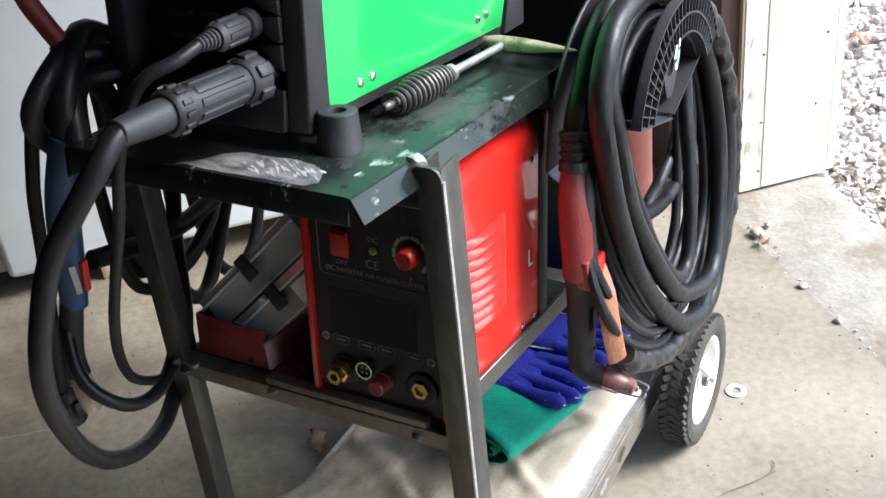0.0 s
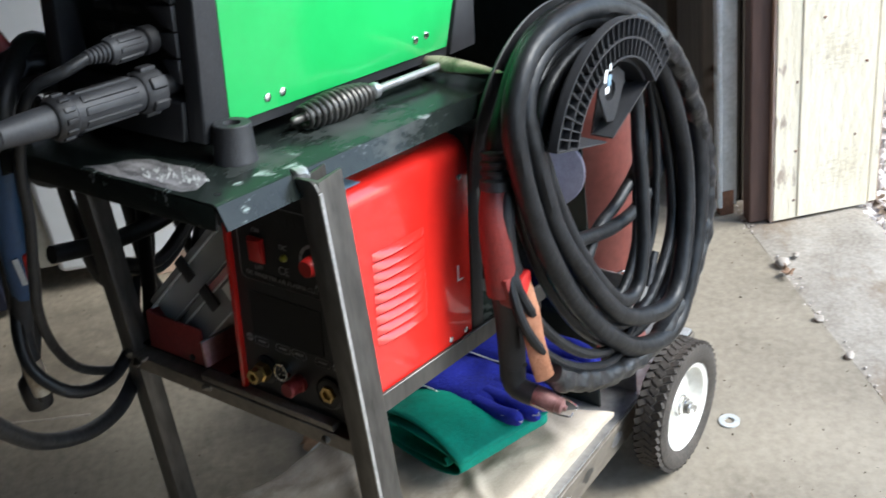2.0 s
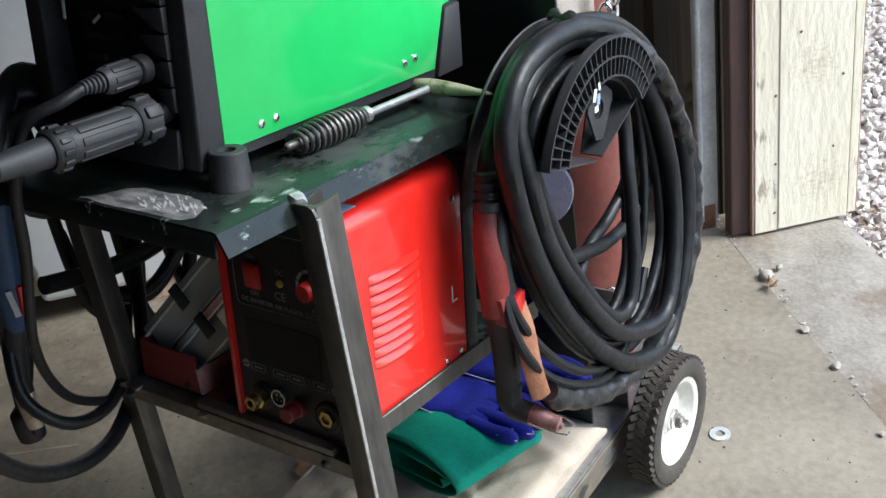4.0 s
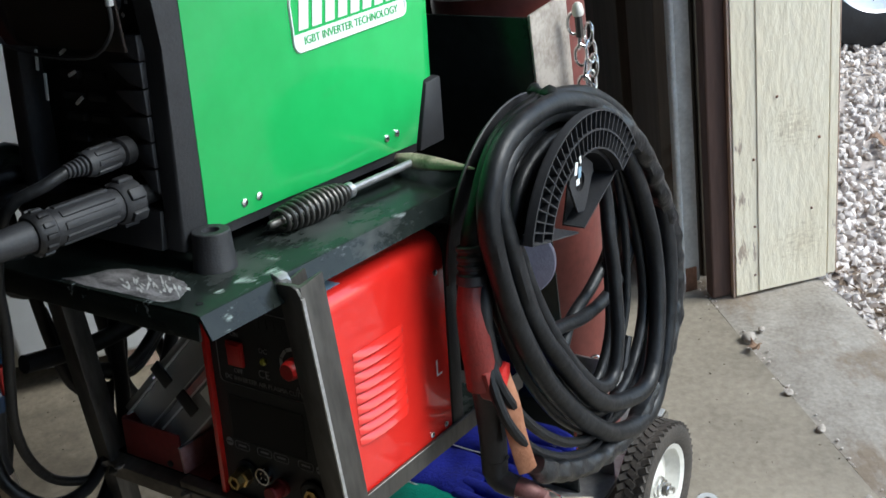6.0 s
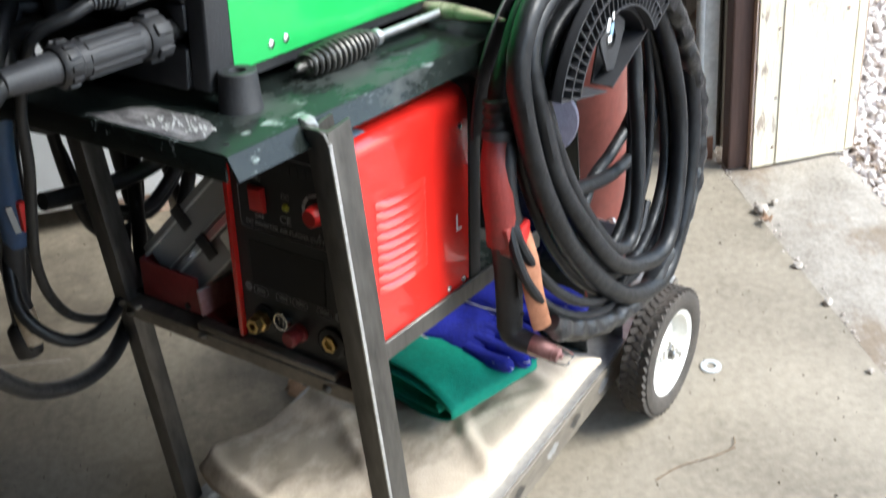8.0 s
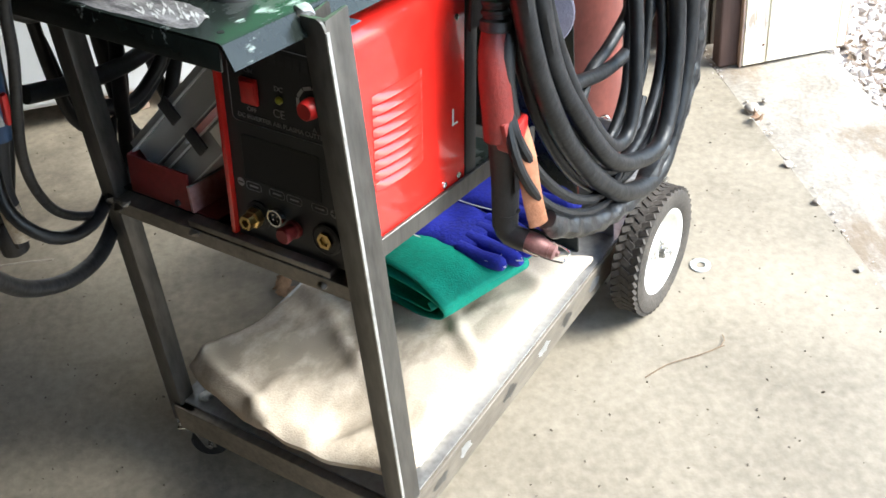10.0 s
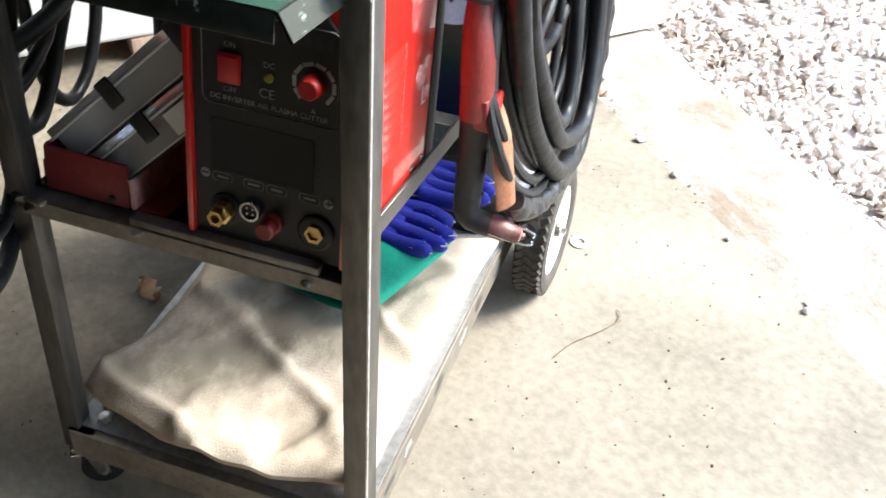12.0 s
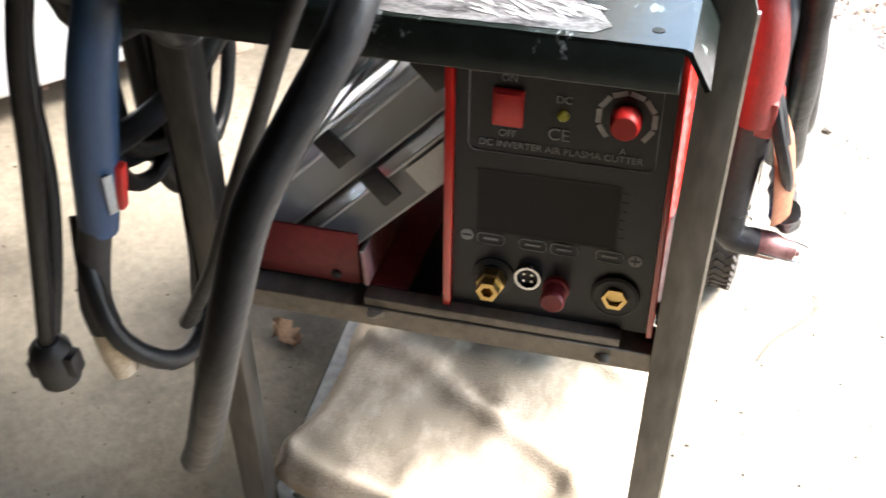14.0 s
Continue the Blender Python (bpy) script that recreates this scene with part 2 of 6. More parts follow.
M_brownpost = surf("brown painted post", (0.045, 0.022, 0.016), (0.11, 0.06, 0.045), 9, 0.7, 0, 0.3, 60, stretch=(1, 1, 0.12))
M_ply = surf("cream painted siding", (0.80, 0.705, 0.51), (0.90, 0.825, 0.65), 9, 0.62, 0, 0.8, 75, stretch=(1, 1, 0.35), contrast=(0.25, 0.65), fine=14)
blotched(M_ply, [(0.016, 0.07, 0.10, 0.10), (0.016, 0.075, 0.22, 0.08), (0.016, 0.066, 0.33, 0.05), (0.016, 0.272, 0.12, 0.06), (0.016, 0.274, 0.28, 0.04)], (0.45, 0.36, 0.28), 0.9, 70, (1, 1.2, 0.22), 0.84, 0.91)
blotched(M_ply, [(0.016, 0.18, 0.35, 0.14), (0.016, 0.2, 0.7, 0.2), (0.016, 0.2, 0.1, 0.15)], (0.70, 0.61, 0.45), 0.8, 120, (1, 0.5, 1.2), 0.80, 0.95)
M_plyedge = surf("bare splintered wood", (0.30, 0.19, 0.13), (0.66, 0.50, 0.40), 22, 0.85, 0, 0.6, 90, stretch=(1, 1, 0.1))
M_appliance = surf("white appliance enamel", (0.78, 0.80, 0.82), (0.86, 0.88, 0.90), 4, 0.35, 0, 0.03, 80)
M_applgrey = surf("yellow-grey freezer side", (0.42, 0.40, 0.33), (0.58, 0.56, 0.48), 12, 0.6)
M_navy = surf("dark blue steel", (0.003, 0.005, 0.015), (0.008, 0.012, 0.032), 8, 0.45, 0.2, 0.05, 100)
M_wall = surf("dusty board wall", (0.07, 0.058, 0.045), (0.16, 0.135, 0.11), 4, 0.9, 0, 0.4, 40, stretch=(1, 1, 0.2))
M_ceiling = surf("roof boards", (0.09, 0.07, 0.05), (0.18, 0.14, 0.11), 4, 0.9, 0, 0.3, 40)
M_leaf = surf("dry oak leaf", (0.14, 0.08, 0.045), (0.30, 0.19, 0.12), 60, 0.8, 0, 0.4, 300)
M_label = surf("blue and white sticker", (0.10, 0.22, 0.34), (0.30, 0.42, 0.5), 90, 0.5)
M_carpaint = surf("silver car paint", (0.45, 0.46, 0.48), (0.55, 0.56, 0.58), 6, 0.3, 0.7, 0, coat=0.5)
M_led = surf("yellow indicator lens", (0.25, 0.25, 0.02), (0.42, 0.42, 0.05), 60, 0.3)


# ---- builders ----
def thing(name, label, category, m=None, group="", kind=""):
    ob = new(name)
    ob.empty_display_size = 0.05
    if m is not None:
        ob.matrix_world = m
    return tagged(ob, label, category, group, kind)


def part(name, bm, material, parent=None, label="", smooth=True, m=None):
    me = bpy.data.meshes.new(name)
    bmesh.ops.recalc_face_normals(bm, faces=bm.faces)
    bm.to_mesh(me)
    bm.free()
    me.materials.append(material)
    if smooth:
        me.shade_smooth()
        me.set_sharp_from_angle(angle=radians(38))
    ob = new(name, me)
    if parent is not None:
        ob.parent = parent
    if m is not None:
        ob.matrix_basis = m
    if label:
        ob["label"] = label
    return ob


def single(name, bm, material, label, category, m=None, group="", kind="", smooth=True):
    return tagged(part(name, bm, material, None, "", smooth, m), label, category, group, kind)


def box(x0, x1, y0, y1, z0, z1, bevel=0.0, seg=2, bm=None, m=None):
    bm = bm or bmesh.new()
    r = bmesh.ops.create_cube(bm, size=1.0)
    vs = r["verts"]
    for v in vs:
        v.co = Vector(((x0 + x1) / 2 + v.co.x * (x1 - x0), (y0 + y1) / 2 + v.co.y * (y1 - y0), (z0 + z1) / 2 + v.co.z * (z1 - z0)))
    if m is not None:
        bmesh.ops.transform(bm, matrix=m, verts=vs)
    if bevel:
        es = list({e for v in vs for e in v.link_edges})
        bmesh.ops.bevel(bm, geom=es, offset=bevel, segments=seg, affect="EDGES", profile=0.5)
    return bm


def prism(poly, a0, a1, axis="y", bevel=0.0, bm=None, seg=2):
    """A closed outline, drawn in the two other axes in order, pulled out along one axis."""
    bm = bm or bmesh.new()

    def put(u, v, a):
        return {"x": (a, u, v), "y": (u, a, v), "z": (u, v, a)}[axis]
    lo = [bm.verts.new(put(u, v, a0)) for u, v in poly]
    hi = [bm.verts.new(put(u, v, a1)) for u, v in poly]
    k = len(poly)
    fs = [bm.faces.new(lo), bm.faces.new(list(reversed(hi)))]
    for i in range(k):
        fs.append(bm.faces.new((lo[i], hi[i], hi[(i + 1) % k], lo[(i + 1) % k])))
    if bevel:
        bmesh.ops.bevel(bm, geom=list({e for f in fs for e in f.edges}), offset=bevel, segments=seg, affect="EDGES", profile=0.5)
    return bm


def smooth_line(pts, step=0.012, closed=False):
    pts = [Vector(p) for p in pts]
    n = len(pts)
    out = []
    spans = n if closed else n - 1
    for i in range(spans):
        p1, p2 = pts[i], pts[(i + 1) % n]
        p0 = pts[(i - 1) % n] if closed or i > 0 else p1 * 2 - p2
        p3 = pts[(i + 2) % n] if closed or i + 2 < n else p2 * 2 - p1
        k = max(2, int((p2 - p1).length / step))
        for j in range(k):
            t = j / k
            out.append(0.5 * ((2 * p1) + (p2 - p0) * t + (2 * p0 - 5 * p1 + 4 * p2 - p3) * t * t + (3 * p1 - p0 - 3 * p2 + p3) * t ** 3))
    if not closed:
        out.append(pts[-1])
    return out


def sweep(pts, r, seg=10, closed=False, step=0.012, bm=None, wave=None, flat=1.0, smoothed=True):
    """A round bar or cable along a smooth line; r: radius or function of 0..1."""
    bm = bm or bmesh.new()
    line = smooth_line(pts, step, closed) if smoothed else [Vector(p) for p in pts]
    n = len(line)
    rings, normal = [], None
    for i, p in enumerate(line):
        a = line[(i - 1) % n] if closed or i > 0 else p
        b = line[(i + 1) % n] if closed or i < n - 1 else p
        t = (b - a).normalized()
        if normal is None:
            normal = t.orthogonal().normalized()
        normal = (normal - t * normal.dot(t)).normalized()
        side = t.cross(normal)
        rad = r(i / (n - 1)) if callable(r) else r
        ring = []
        for k in range(seg):
            an = 2 * math.pi * k / seg
            q = rad * (wave(i, k) if wave else 1.0)
            ring.append(bm.verts.new(p + normal * math.cos(an) * q + side * math.sin(an) * q * flat))
        rings.append(ring)
    for i in range(n if closed else n - 1):
        u, v = rings[i], rings[(i + 1) % n]
        for k in range(seg):
            bm.faces.new((u[k], u[(k + 1) % seg], v[(k + 1) % seg], v[k]))
    if not closed:
        bm.faces.new(list(reversed(rings[0])))
        bm.faces.new(rings[-1])
    return bm


def lathe(profile, seg=32, m=None, bm=None, closed=False):
    """Radius and height pairs turned round the z axis, then laid by m."""
    bm = bm or bmesh.new()
    made = []
    rings = []
    for r, h in profile:
        ring = [bm.verts.new((r * math.cos(2 * math.pi * k / seg), r * math.sin(2 * math.pi * k / seg), h)) for k in range(seg)]
        rings.append(ring)
        made += ring
    pairs = list(zip(rings, rings[1:]))
    if closed:
        pairs.append((rings[-1], rings[0]))
    for u, v in pairs:
        for k in range(seg):
            bm.faces.new((u[k], u[(k + 1) % seg], v[(k + 1) % seg], v[k]))
    if not closed:
        bm.faces.new(list(reversed(rings[0])))
        bm.faces.new(rings[-1])
    if m is not None:
        bmesh.ops.transform(bm, matrix=m, verts=made)
    return bm


def towards(p, way, up=(0, 0, 1)):
    """A pose at p with its z axis along way."""
    return Matrix.Translation(Vector(p)) @ Vector(way).normalized().to_track_quat("Z", "Y").to_matrix().to_4x4()


def rod(a, b, r, seg=14, bevel=0.0):
    a, b = Vector(a), Vector(b)
    h = (b - a).length
    prof = [(r, 0), (r, h)] if not bevel else [(r - bevel, 0), (r, bevel), (r, h - bevel), (r - bevel, h)]
    return lathe(prof, seg, towards(a, b - a))


def lump(p, r, seed, sub=2, squash=0.7, bm=None, rough=0.25):
    bm = bm or bmesh.new()
    vs = bmesh.ops.create_icosphere(bm, subdivisions=sub, radius=1)["verts"]
    off = Vector((seed * 3.1, seed * 1.7, seed * 0.9))
    for v in vs:
        k = 1 + rough * 2 * noise.noise(v.co * 1.3 + off)
        v.co = Vector((v.co.x * k * r, v.co.y * k * r, v.co.z * k * r * squash)) + Vector(p)
    return bm


def writing(name, text, size, m, material, parent, label=""):
    cu = bpy.data.curves.new(name, "FONT")
    cu.body = text
    cu.size = size
    cu.extrude = 0.0003
    cu.align_x = "CENTER"
    cu.align_y = "CENTER"
    tmp = new(name, cu)
    me = bpy.data.meshes.new_from_object(tmp.evaluated_get(bpy.context.evaluated_depsgraph_get()))
    bpy.data.objects.remove(tmp)
    me.materials.clear()
    me.materials.append(material)
    ob = new(name, me)
    ob.parent = parent
    ob.matrix_basis = m
    if label:
        ob["label"] = label
    return ob


# ---- the garage ----
def garage_part(name, bm, material, label, category="wall", kind="structure", smooth=False):
    return single(name, bm, material, label, category, GARAGE.copy(), kind=kind, smooth=smooth)


def floor_sheet():
    bm = bmesh.new()
    box(-3.2, 3.4, -5.0, -0.002, -0.3, 0.0, bm=bm)
    return garage_part("floor", bm, M_floor, "stained grey concrete garage floor with dust and scuffs", "floor")


floor_sheet()

bm = bmesh.new()
N = 70
for j in range(9):
    for i in range(N + 1):
        x = -1.6 + 5.2 * i / N
        y = 0.0 + 0.25 * j / 8
        z = -0.002 + 0.004 * noise.noise((x * 6, y * 6, 0.3)) - (0.012 if j == 8 else 0.003 if j == 0 else 0)
        if j == 8:
            y += 0.02 * noise.noise((x * 5, 0, 2.0))
        if j == 0:
            y += 0.003 * noise.noise((x * 14, 0, 5.0)) + 0.001
        bm.verts.new((x, y, z))
bm.verts.ensure_lookup_table()
for j in range(8):
    for i in range(N):
        a = j * (N + 1) + i
        bm.faces.new((bm.verts[a], bm.verts[a + 1], bm.verts[a + N + 2], bm.verts[a + N + 1]))
garage_part("pavement", bm, M_apron, "pale weathered concrete apron along the door sill", "pavement", smooth=True)

bm = bmesh.new()
for x0, x1, y0, y1 in ((-400, 400, 0.2, 400), (-400, 400, -400, -5.3), (-400, -3.5, -5.3, 0.2), (3.7, 400, -5.3, 0.2)):
    vs = [bm.verts.new(p) for p in ((x0, y0, -0.03), (x1, y0, -0.03), (x1, y1, -0.03), (x0, y1, -0.03))]
    bm.faces.new(vs)
bmesh.ops.remove_doubles(bm, verts=bm.verts, dist=0.001)
garage_part("ground", bm, M_soil, "brown earth ground under loose gravel", "ground")

# crushed stone beyond the apron
rnd = random.Random(7)
base = bmesh.new()
bmesh.ops.create_icosphere(base, subdivisions=1, radius=1)
bv = [v.co.copy() for v in base.verts]
bf = [[v.index for v in f.verts] for f in base.faces]
base.free()
verts, faces = [], []
for k in range(23000):
    u = rnd.random()
    y = 0.24 + 3.4 * u ** 1.7
    x = rnd.uniform(-2.0, 1.9)
    r = rnd.uniform(0.006, 0.016) * (1.0 if y < 1.5 else 1.3)
    z = -0.028 + r * 0.35 + rnd.random() * 0.008
    if y < 0.3 and rnd.random() < 0.4:
        continue
    q = Euler((rnd.random() * 6, rnd.random() * 6, rnd.random() * 6)).to_matrix()
    s = Vector((1.0, rnd.uniform(0.6, 0.95), rnd.uniform(0.45, 0.8))) * r
    n0 = len(verts)
    for c in bv:
        c2 = q @ Vector((c.x * s.x, c.y * s.y, c.z * s.z)) * (1 + 0.45 * noise.noise(c * 1.4 + Vector((k, k * 0.7, 0))))
        verts.append((x + c2.x, y + c2.y, z + c2.z))
    faces += [[i + n0 for i in f] for f in bf]
me = bpy.data.meshes.new("gravel")
me.from_pydata(verts, [], faces)
ms = M_stone.node_tree
geo = ms.nodes.new("ShaderNodeNewGeometry")
hsv = ms.nodes.new("ShaderNodeHueSaturation")
mrv = ms.nodes.new("ShaderNodeMapRange")
mrv.inputs["To Min"].default_value, mrv.inputs["To Max"].default_value = 0.72, 1.2
ms.links.new(geo.outputs["Random Per Island"], mrv.inputs[0])
ms.links.new(mrv.outputs[0], hsv.inputs["Value"])
src = ms.nodes["Principled BSDF"].inputs["Base Color"].links[0].from_socket
ms.links.new(src, hsv.inputs["Color"])
ms.links.new(hsv.outputs[0], ms.nodes["Principled BSDF"].inputs["Base Color"])
me.materials.append(M_stone)
gravel = tagged(new("gravel", me), "loose pale crushed limestone gravel outside the door", "gravel", kind="stuff")
gravel.matrix_world = GARAGE

# walls, header and roof that close the garage; the unseen header's height limits the sun
garage_part("wall_north", box(-3.2, -0.10, 0.03, 0.16, -0.05, 2.7), M_wall, "dark board wall beside the garage door opening")
garage_part("wall_north_far", box(2.7, 3.4, -0.14, -0.02, -0.05, 2.7), M_wall, "dark board wall past the door opening")
garage_part("wall_header", box(-0.10, 2.7, -0.13, -0.01, 1.86, 2.7), M_wall, "unseen dark board header over the door opening, set low to limit the sun")
garage_part("wall_west", box(-3.3, -3.2, -5.1, 0.16, -0.05, 2.7), M_wall, "dark dusty board side wall")
garage_part("wall_east", box(3.4, 3.5, -5.1, -0.02, -0.05, 2.7), M_wall, "dark dusty board side wall")
garage_part("wall_south", box(-3.2, 3.4, -5.1, -5.0, -0.05, 2.7), M_wall, "dark dusty board back wall")
garage_part("ceiling", box(-3.3, 3.5, -5.1, 0.16, 2.7, 2.8), M_ceiling, "bare brown roof boards", "ceiling")

# dark upright boards in the corner by the door
for i, (x0, x1, dy) in enumerate(((-0.98, -0.84, 0.0), (-0.835, -0.69, -0.012), (-0.685, -0.53, 0.004), (-0.525, -0.36, -0.02), (-0.355, -0.215, 0.0), (-0.21, -0.105, -0.03))):
    single("wall_board", box(x0, x1, -0.02 + dy, 0.028, 0.0, 2.6, 0.003), M_wooddark, "dark weathered upright board of the door wall", "board", GARAGE.copy(), "wall boards", "structure", False)
garage_part("trim_door_post", box(-0.034, 0.0, 0.006, 0.050, 0.0, 2.14, 0.004), M_brownpost, "brown painted timber door post, worn at the foot", "door post")

# door track
trk = thing("door_track", "galvanised steel roller track with rusty foot beside the door", "door track", GARAGE.copy())
bm = prism([(-0.088, -0.034), (-0.052, -0.034), (-0.052, 0.0), (-0.055, 0.0), (-0.055, -0.031), (-0.085, -0.031), (-0.085, -0.004), (-0.088, -0.004)], 0.02, 2.2, "z", 0.0008)
part("rail", bm, M_galv, trk)
part("rolled_edge", sweep([(-0.052, -0.0362, 0.02), (-0.052, -0.0362, 2.2)], 0.006, 10, smoothed=False), M_galv, trk)
part("foot", box(-0.09, -0.05, -0.036, -0.006, 0.0, 0.055, 0.002), M_rust, trk, "rusted foot")
for z in (0.26, 0.30):
    part("bracket", box(-0.135, -0.088, -0.030, -0.022, z, z + 0.014, 0.002), M_rust, trk)
for z in (0.36, 0.5, 0.52, 0.9):
    part("slot", box(-0.073, -0.067, -0.0352, -0.0338, z, z + 0.012), M_black, trk)

# siding panel outside the opening
ply = thing("siding_panel", "cream painted wood siding return with splintered lower edge", "siding panel", GARAGE @ pose(0, -0.010, 0), kind="structure")
part("edge_strip", box(-0.010, 0.0125, 0.056, 0.0608, 0.0, 2.3, 0.001), M_plyedge, ply, "bare splintered wood edge", smooth=False)
part("narrow_board", box(-0.012, 0.0150, 0.0612, 0.1092, 0.004, 2.3, 0.0012), M_ply, ply, smooth=False)
part("board", box(-0.012, 0.0172, 0.1095, 0.2560, 0.006, 2.3, 0.0015), M_ply, ply, smooth=False)
part("corner_strip", box(-0.012, 0.0166, 0.2578, 0.2755, 0.010, 2.3, 0.0015), M_ply, ply, smooth=False)
part("worn_edge", box(-0.012, 0.0160, 0.2757, 0.2785, 0.010, 2.3, 0.001), M_plyedge, ply, "bare splintered wood edge", smooth=False)
for i, (y, z) in enumerate(((0.102, 0.30), (0.103, 0.155), (0.222, 0.17), (0.102, 0.045), (0.236, 0.32), (0.150, 0.42))):
    part("nail_head", lump((0.0150 if y < 0.109 else 0.0172, y, z), 0.0032, i, 1, 1.0), M_rust, ply)
rnd = random.Random(44)
for k in range(60):
    y, z, h = rnd.uniform(0.115, 0.25), rnd.uniform(0.05, 0.95), rnd.uniform(0.001, 0.006)
    bm = box(0.0168, 0.0176, -h, h, -0.0005, 0.0005, m=pose(0, y, z, rnd.gauss(0, 40), 0, 0))
    part("paint_flake", bm, M_ply, ply, "lifted paint edge", smooth=False)

# white appliance and blue cabinet behind the cart
fr = thing("chest_freezer", "white enamel freezer cabinet standing on the concrete", "freezer", GARAGE @ pose(-0.014, 0.066, 0))
part("body", box(-1.02, -0.212, -1.4775, -0.66, 0.05, 1.35, 0.016, 4), M_appliance, fr)
part("side_skin", box(-1.0, -0.232, -1.517, -1.4785, 0.062, 1.34, 0.004), M_applgrey, fr, "yellow-grey side, darker than the front")
for k, (x, y) in enumerate(((-0.27, -1.26), (-0.26, -0.80), (-0.90, -1.30), (-0.90, -0.80))):
    single("wood_block", box(-0.045, 0.045, -0.05, 0.05, 0.0, 0.0495, 0.003), M_plyedge, "rough wooden block under the freezer", "wood block", GARAGE @ pose(x - 0.014, y + 0.066, 0, 0, 0, 8 - 9 * k), "freezer blocks")
cb = thing("steel_cabinet", "dark blue steel cabinet in the shade", "cabinet", GARAGE @ pose(-0.03, -0.01, 0))
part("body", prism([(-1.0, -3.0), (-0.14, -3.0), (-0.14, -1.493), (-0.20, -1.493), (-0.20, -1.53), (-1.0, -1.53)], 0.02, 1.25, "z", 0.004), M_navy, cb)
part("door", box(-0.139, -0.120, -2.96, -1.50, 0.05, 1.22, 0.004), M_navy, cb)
part("plinth", box(-0.95, -0.17, -2.95, -1.60, 0.0, 0.021), M_black, cb, smooth=False)

# ---- the cart ----
cart = thing("welding_cart", "home-made welding cart of raw and dark painted steel", "cart", CART.copy())


def angle_bar(p, q, a, b, t=0.003, inside=(1, 0, 0), down=(0, 0, -1)):
    """An L bar from p to q: flange a wide along inside, flange b deep along down."""
    p, q, i, d = Vector(p), Vector(q), Vector(inside), Vector(down)
    bm = bmesh.new()
    poly = [(0, 0), (a, 0), (a, t), (t, t), (t, b), (0, b)]
    lo = [bm.verts.new(p + i * u + d * v) for u, v in poly]
    hi = [bm.verts.new(q + i * u + d * v) for u, v in poly]
    bm.faces.new(lo)
    bm.faces.new(list(reversed(hi)))
    for k in range(6):
        bm.faces.new((lo[k], hi[k], hi[(k + 1) % 6], lo[(k + 1) % 6]))
    bmesh.ops.bevel(bm, geom=[e for e in bm.edges], offset=0.0008, segments=1, affect="EDGES")
    return bm


# right front post: a channel bar with a cover plate; left leg alike, splayed at the foot
def post(name, x0, x1, y0, y1, z0, z1, splay):
    t = 0.0035
    bm = prism([(x0, y0), (x1, y0), (x1, y1), (x1 - t, y1), (x1 - t, y0 + t), (x0 + t, y0 + t), (x0 + t, y1), (x0, y1)], z0, z1, "z", 0.0011, seg=2)
    for v in bm.verts:
        v.co.x += splay * (v.co.z - 0.45)
    return part(name, bm, M_steel, cart)


post("leg", 0.004, 0.0268, -0.0115, 0.020, 0.085, 0.769, 0.017)
bm = prism([(0.0035, 0.085), (0.0282, 0.085), (0.0282, 0.762), (0.0255, 0.769), (0.020, 0.772), (0.0035, 0.772)], -0.0155, -0.0120, "y", 0.0006)
edge = box(0.0283, 0.0300, -0.0157, -0.0118, 0.10, 0.760)
for b in (bm, edge):
    for v in b.verts:
        v.co.x += 0.017 * (v.co.z - 0.45)
part("leg_plate", bm, M_steel, cart)
part("ground_edge", edge, M_bright, cart, "bright ground plate edge")
post("leg", -0.352, -0.328, -0.013, 0.012, 0.085, 0.764, 0.042)


def shelf_part(name, bm, material=M_shelf, label=""):
    return part(name, bm, material, cart, label, m=TOP)


# shelf: a bent plate sloping down to the back
bm = bmesh.new()
t = 0.0025
prof = [(-0.300, -0.030), (-0.2975, -0.003), (-0.2945, 0.0), (0.000, 0.0), (0.004, -0.0015), (0.0150, -0.0205), (0.0125, -0.0218), (0.0022, -0.0042), (-0.001, -t), (-0.2935, -t), (-0.2955, -0.0045), (-0.2975, -0.030)]
prism(prof, 0.0, 0.42, "y", bm=bm)
shelf_part("shelf", bm, M_shelf, "dark green painted bent steel shelf, scratched to bare metal")
bm = prism([(0.0, -0.0005), (0.0, -0.0245), (0.003, -0.0255), (0.003, -0.0028)], -0.296, 0.0, "x", 0.0006)
shelf_part("front_flange", bm, M_shelf)
for x, y in ((-0.014, 0.018), (-0.285, 0.02), (-0.030, 0.16), (-0.25, 0.06)):
    shelf_part("bolt_hole", lathe([(0.0032, 0.0003), (0.0001, 0.0006)], 12, Matrix.Translation((x, y, 0))), M_display)

# scraped patch on the shelf front, with lighter strokes across it
bm = bmesh.new()
ring = [(-0.172, 0.006), (-0.160, 0.018), (-0.150, 0.040), (-0.135, 0.050), (-0.11, 0.050), (-0.085, 0.052), (-0.062, 0.049), (-0.045, 0.036), (-0.036, 0.016), (-0.045, 0.006), (-0.085, 0.006), (-0.13, 0.004)]
vs = []
for k in range(len(ring)):
    (xa, ya), (xb, yb) = ring[k], ring[(k + 1) % len(ring)]
    for q in range(5):
        n1 = noise.noise((k * 3.1 + q, 0.4, 2.0)) * 0.0022
        vs.append(bm.verts.new((xa + (xb - xa) * q / 5 + n1, ya + (yb - ya) * q / 5 + n1 * 0.8, 0.00035)))
bm.faces.new(vs)
shelf_part("scraped_patch", bm, M_scrape, "grey patch scraped bare")
rnd = random.Random(14)
